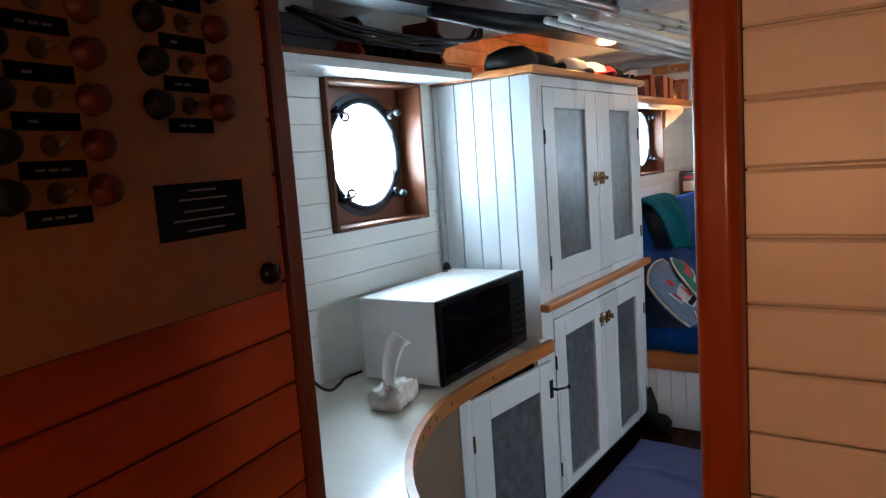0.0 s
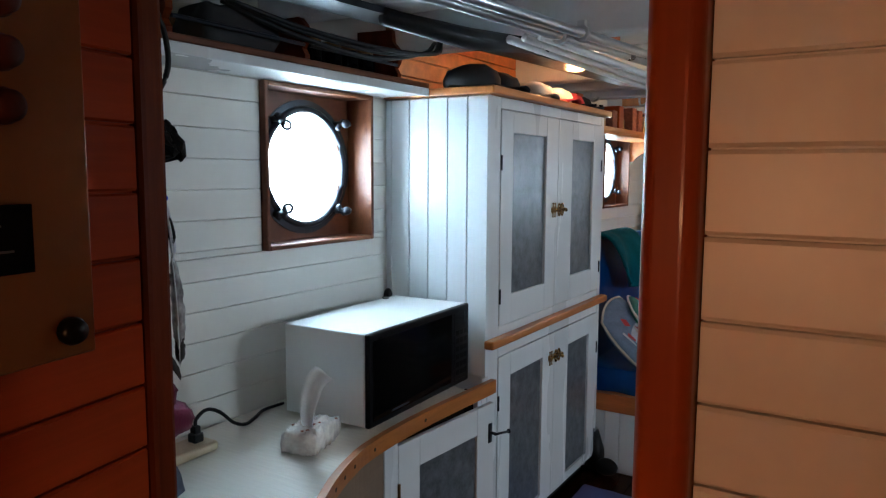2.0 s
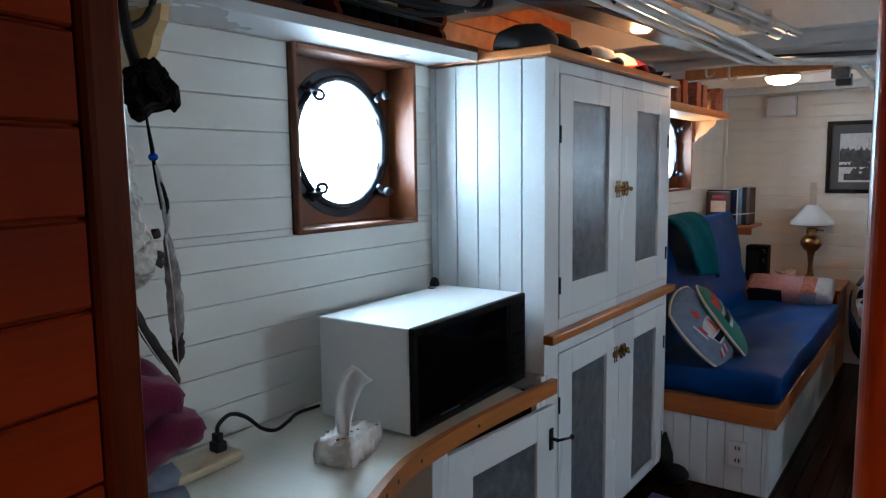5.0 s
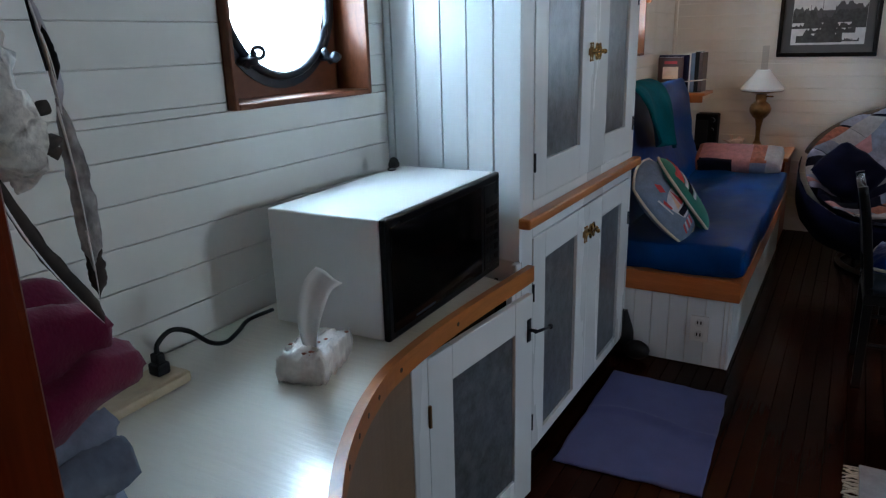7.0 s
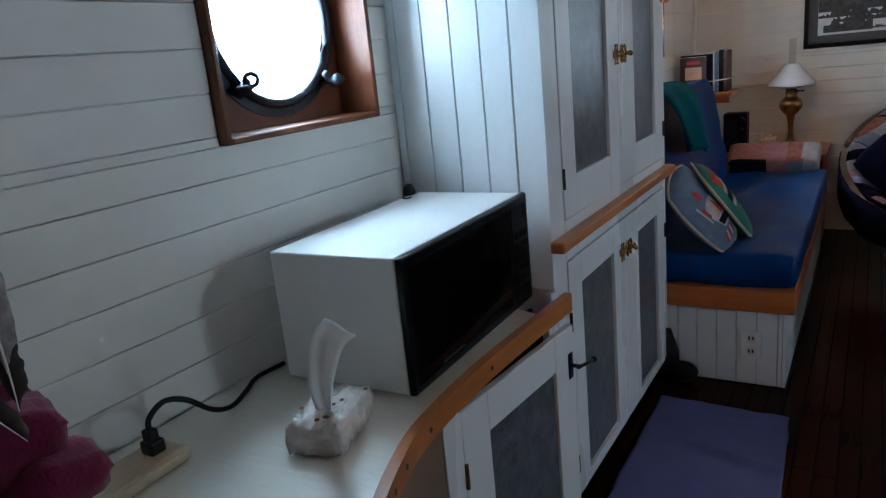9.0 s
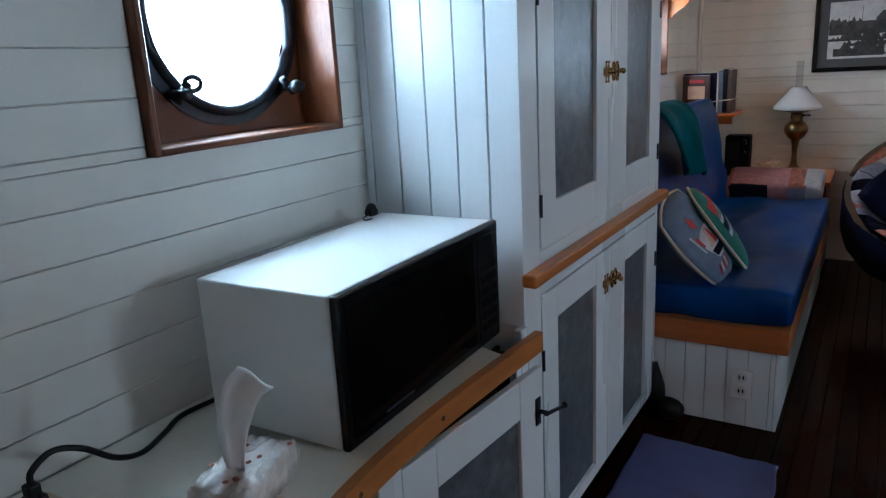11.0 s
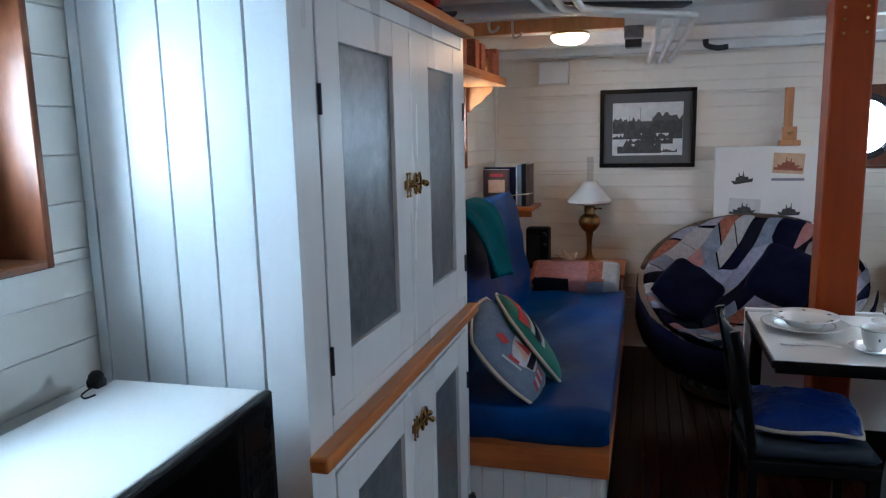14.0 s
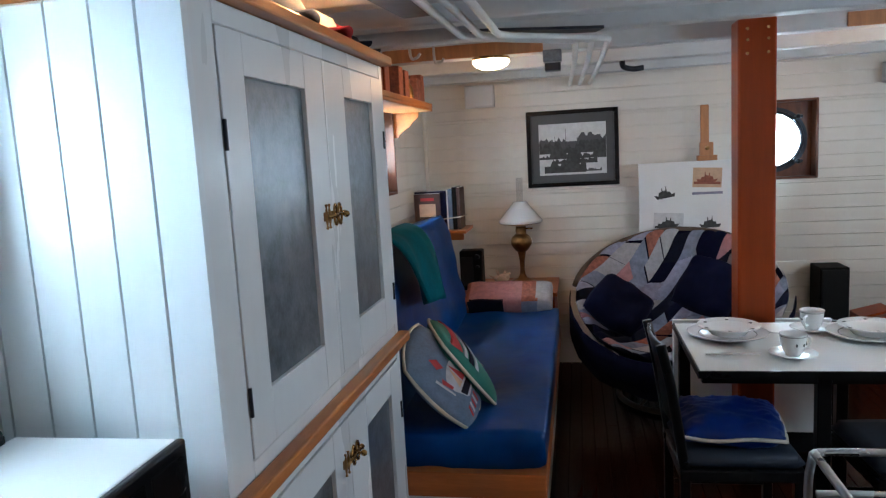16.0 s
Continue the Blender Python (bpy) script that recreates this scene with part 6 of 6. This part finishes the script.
wr = thing("wiring", "loose cream electric wires beside the ceiling lamp", "wire", (-0.15, 0.8, 2.25))
for k in range(3):
    part("wire", sweep(bmesh.new(), spline([(-0.10, 0.88 + 0.01 * k, 2.255), (-0.17, 0.80, 2.225 - 0.012 * k), (-0.24, 0.72 + 0.02 * k, 2.235), (-0.31, 0.66, 2.265)], 6), 0.005, 6), CORD, wr)
for x, y in ((-0.30, 1.9), (-0.12, 2.3), (-0.05, 2.55)):
    hk = thing("ceiling_hook", "small metal hook under the deck", "hook", (x, y, 2.1))
    part("hook", sweep(bmesh.new(), spline([(x, y, 2.27), (x, y, 2.10), (x + 0.03, y, 2.085), (x + 0.05, y, 2.105)], 5), 0.007, 8), STEEL, hk, smooth=True)

# ---- switch panel in the lobby ----
PANEL = pose(0.671, -1.965, 0, 0, 0, 10.2)
pn = thing("switch_panel", "beige electrical panel with rows of labelled switches and lamps", "panel", m=PANEL)
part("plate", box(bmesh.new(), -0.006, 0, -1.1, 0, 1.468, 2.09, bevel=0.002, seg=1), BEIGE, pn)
part("case", box(bmesh.new(), -0.172, -0.006, -1.09, -0.012, 1.478, 2.085), MAHOGANY, pn, "mahogany case behind the panel")
for yc, z0, rows_, dz in ((-0.291, 1.607, 11, 0.040), (-0.126, 1.686, 9, 0.0418), (-0.465, 1.607, 11, 0.040)):
    for k in range(rows_):
        z = z0 + dz * k
        for dy, mm, r, nm in ((-0.0455, KNOB, 0.0135, "knob"), (0.0455, REDLENS, 0.0135, "indicator_lamp")):
            bm = lathe(bmesh.new(), [(r * 1.12, 0), (r * 1.12, 0.004), (r, 0.006), (r * 0.92, 0.014), (r * 0.5, 0.017), (0, 0.017)], n=18, m=pose(0, yc + dy, z, 0, 90, 0))
            part(nm, bm, mm, pn, smooth=True)
        bm = lathe(bmesh.new(), [(0.0095, 0), (0.0095, 0.003), (0.006, 0.005), (0.005, 0.007), (0, 0.007)], n=14, m=pose(0, yc, z, 0, 90, 0))
        rod(bm, (0.005, yc, z), (0.017, yc + 0.005, z + 0.002), 0.003, 0.004, n=8)
        part("toggle", bm, DULL, pn, "dull brass toggle switch", smooth=True)
        lb = part("label_plate", boxes((0, 0.0018, yc - 0.031, yc + 0.031, z - 0.0275, z - 0.0125)), LABEL, pn, "black engraved label")
        for q in range(random.Random(k + int(100 * abs(yc))).randint(1, 3)):
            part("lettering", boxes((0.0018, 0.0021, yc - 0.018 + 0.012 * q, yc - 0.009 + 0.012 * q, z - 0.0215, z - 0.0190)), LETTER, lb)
lb = part("label_plate", boxes((0, 0.003, -0.187, -0.061, 1.550, 1.607)), LABEL, pn, "black engraved notice plate")
for z, w in ((1.600, 0.02), (1.591, 0.035), (1.579, 0.03), (1.570, 0.045), (1.559, 0.028)):
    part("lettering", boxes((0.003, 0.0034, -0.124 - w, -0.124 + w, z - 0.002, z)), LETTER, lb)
part("screw_knob", lathe(bmesh.new(), [(0.012, 0), (0.013, 0.007), (0.010, 0.014), (0, 0.015)], n=16, m=pose(0, -0.030, 1.493, 0, 90, 0)), BLACK, pn, smooth=True)

# lobby door posts
dp = thing("door_post", "varnished mahogany door post at the partition", "post", (1.095, -1.62, 0), kind="structure")
part("shaft", boxes((1.076, 1.133, -1.634, -1.505, 0.002, DECK_Z), bevel=0.016, seg=8), MAHOGANY_V, dp)
# this post faces away from the light; its shade is in the darker colour
dp = thing("door_post", "mahogany end post of the lobby side", "post", (0.45, -1.80, 0), kind="structure")
part("shaft", box(bmesh.new(), -0.092, 0.004, -0.045, 0.006, 0.002, DECK_Z, bevel=0.012, seg=3, m=LOBBY), DARKWOOD_SHADED, dp)

# ---- boards of the walls and the floor ----
# hull lining
for u0, u1, a, b in list(cut_rows(-1.797, SIDE_Y - 0.001, 0.840, 2.265, 0.0933, [PORT_A], first=0.7423)) + list(cut_rows(1.305, FAR_Y - 0.001, 0.60, 2.265, 0.0933, [PORT_B], first=0.5557)):
    piece("plank", (u1 - u0 - 0.001, 0.012, b - a - 0.0012), WHITE, TO_HULL @ Matrix.Translation((u0, 0.012, a)), hull, 0.0020)
# varnished planks above the tall cabinet
above = tagged(part("wall_over_cabinet", boxes((HULL_X + 0.0005, HULL_X + 0.006, SIDE_Y, 1.305, 1.963, 2.265)), OAK), "varnished wooden planks over the tall cabinet", "wall", kind="structure")
for k in range(4):
    piece("plank", (1.305 - SIDE_Y, 0.012, 0.0738), OAK, Matrix(((0, -1, 0, HULL_X + 0.006), (1, 0, 0, 0), (0, 0, 1, 0), (0, 0, 0, 1))) @ Matrix.Translation((SIDE_Y, 0, 1.964 + 0.0755 * k)), above, 0.003)
# forward bulkhead
for u0, u1, a, b in cut_rows(HULL_X, STAR_X, 0.10, 2.265, 0.0915, [PORT_F], first=0.1):
    piece("plank", (u1 - u0 - 0.001, 0.012, b - a - 0.0025), CREAM, TO_FAR @ Matrix.Translation((u0, 0.012, a)), far, 0.002)
# lobby partition, white boards facing aft
for u0, u1, a, b in cut_rows(1.1335, STAR_X, 0.0, 2.265, 0.0872, [], first=0.0044 - 0.0872):
    piece("plank", (u1 - u0, 0.014, b - a - 0.003), CREAM, Matrix.Translation((u0, -1.586, a)), part_w, 0.004)
# mahogany lobby side, facing inboard
TO_LOBBY = LOBBY @ Matrix(((0, -1, 0, -0.012), (1, 0, 0, 0), (0, 0, 1, 0), (0, 0, 0, 1)))
for u0, u1, a, b in cut_rows(-1.85, -0.046, 0.0, 2.265, 0.0855, [], first=-0.0145):
    piece("plank", (u1 - u0, 0.010, b - a - 0.003), MAHOGANY, TO_LOBBY @ Matrix.Translation((u0, 0, a)), aft, 0.003)
# settee base boards
sofa = bpy.data.objects["settee"]
x = HULL_X + 0.35
while x < 0.47:
    w = min(0.083, 0.475 - x)
    piece("board", (w - 0.003, 0.012, 0.341), WHITE_V, Matrix.Translation((x, 1.345, 0.003)), sofa, 0.004)
    x += 0.083
TO_INBOARD = Matrix(((0, -1, 0, 0.475), (1, 0, 0, 0), (0, 0, 1, 0), (0, 0, 0, 1)))
y = 1.334
while y < 3.54:
    piece("board", (min(0.083, 3.55 - y) - 0.003, 0.012, 0.341), WHITE_V, TO_INBOARD @ Matrix.Translation((y, 0, 0.003)), sofa, 0.004)
    y += 0.083
# floor planks, laid fore and aft
rnd = random.Random(2)
x = -0.05
while x < STAR_X - 0.05:
    y = -3.6 + rnd.uniform(-1.2, 0)
    while y < FAR_Y:
        e = min(y + 2.4, FAR_Y)
        s = max(y, -3.6)
        if e - s > 0.05:
            m = Matrix(((0, 0, -1, x + 0.0665), (1, 0, 0, s), (0, -1, 0, -0.012), (0, 0, 0, 1)))
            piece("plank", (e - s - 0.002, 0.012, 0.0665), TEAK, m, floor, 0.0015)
        y += 2.4
    x += 0.069
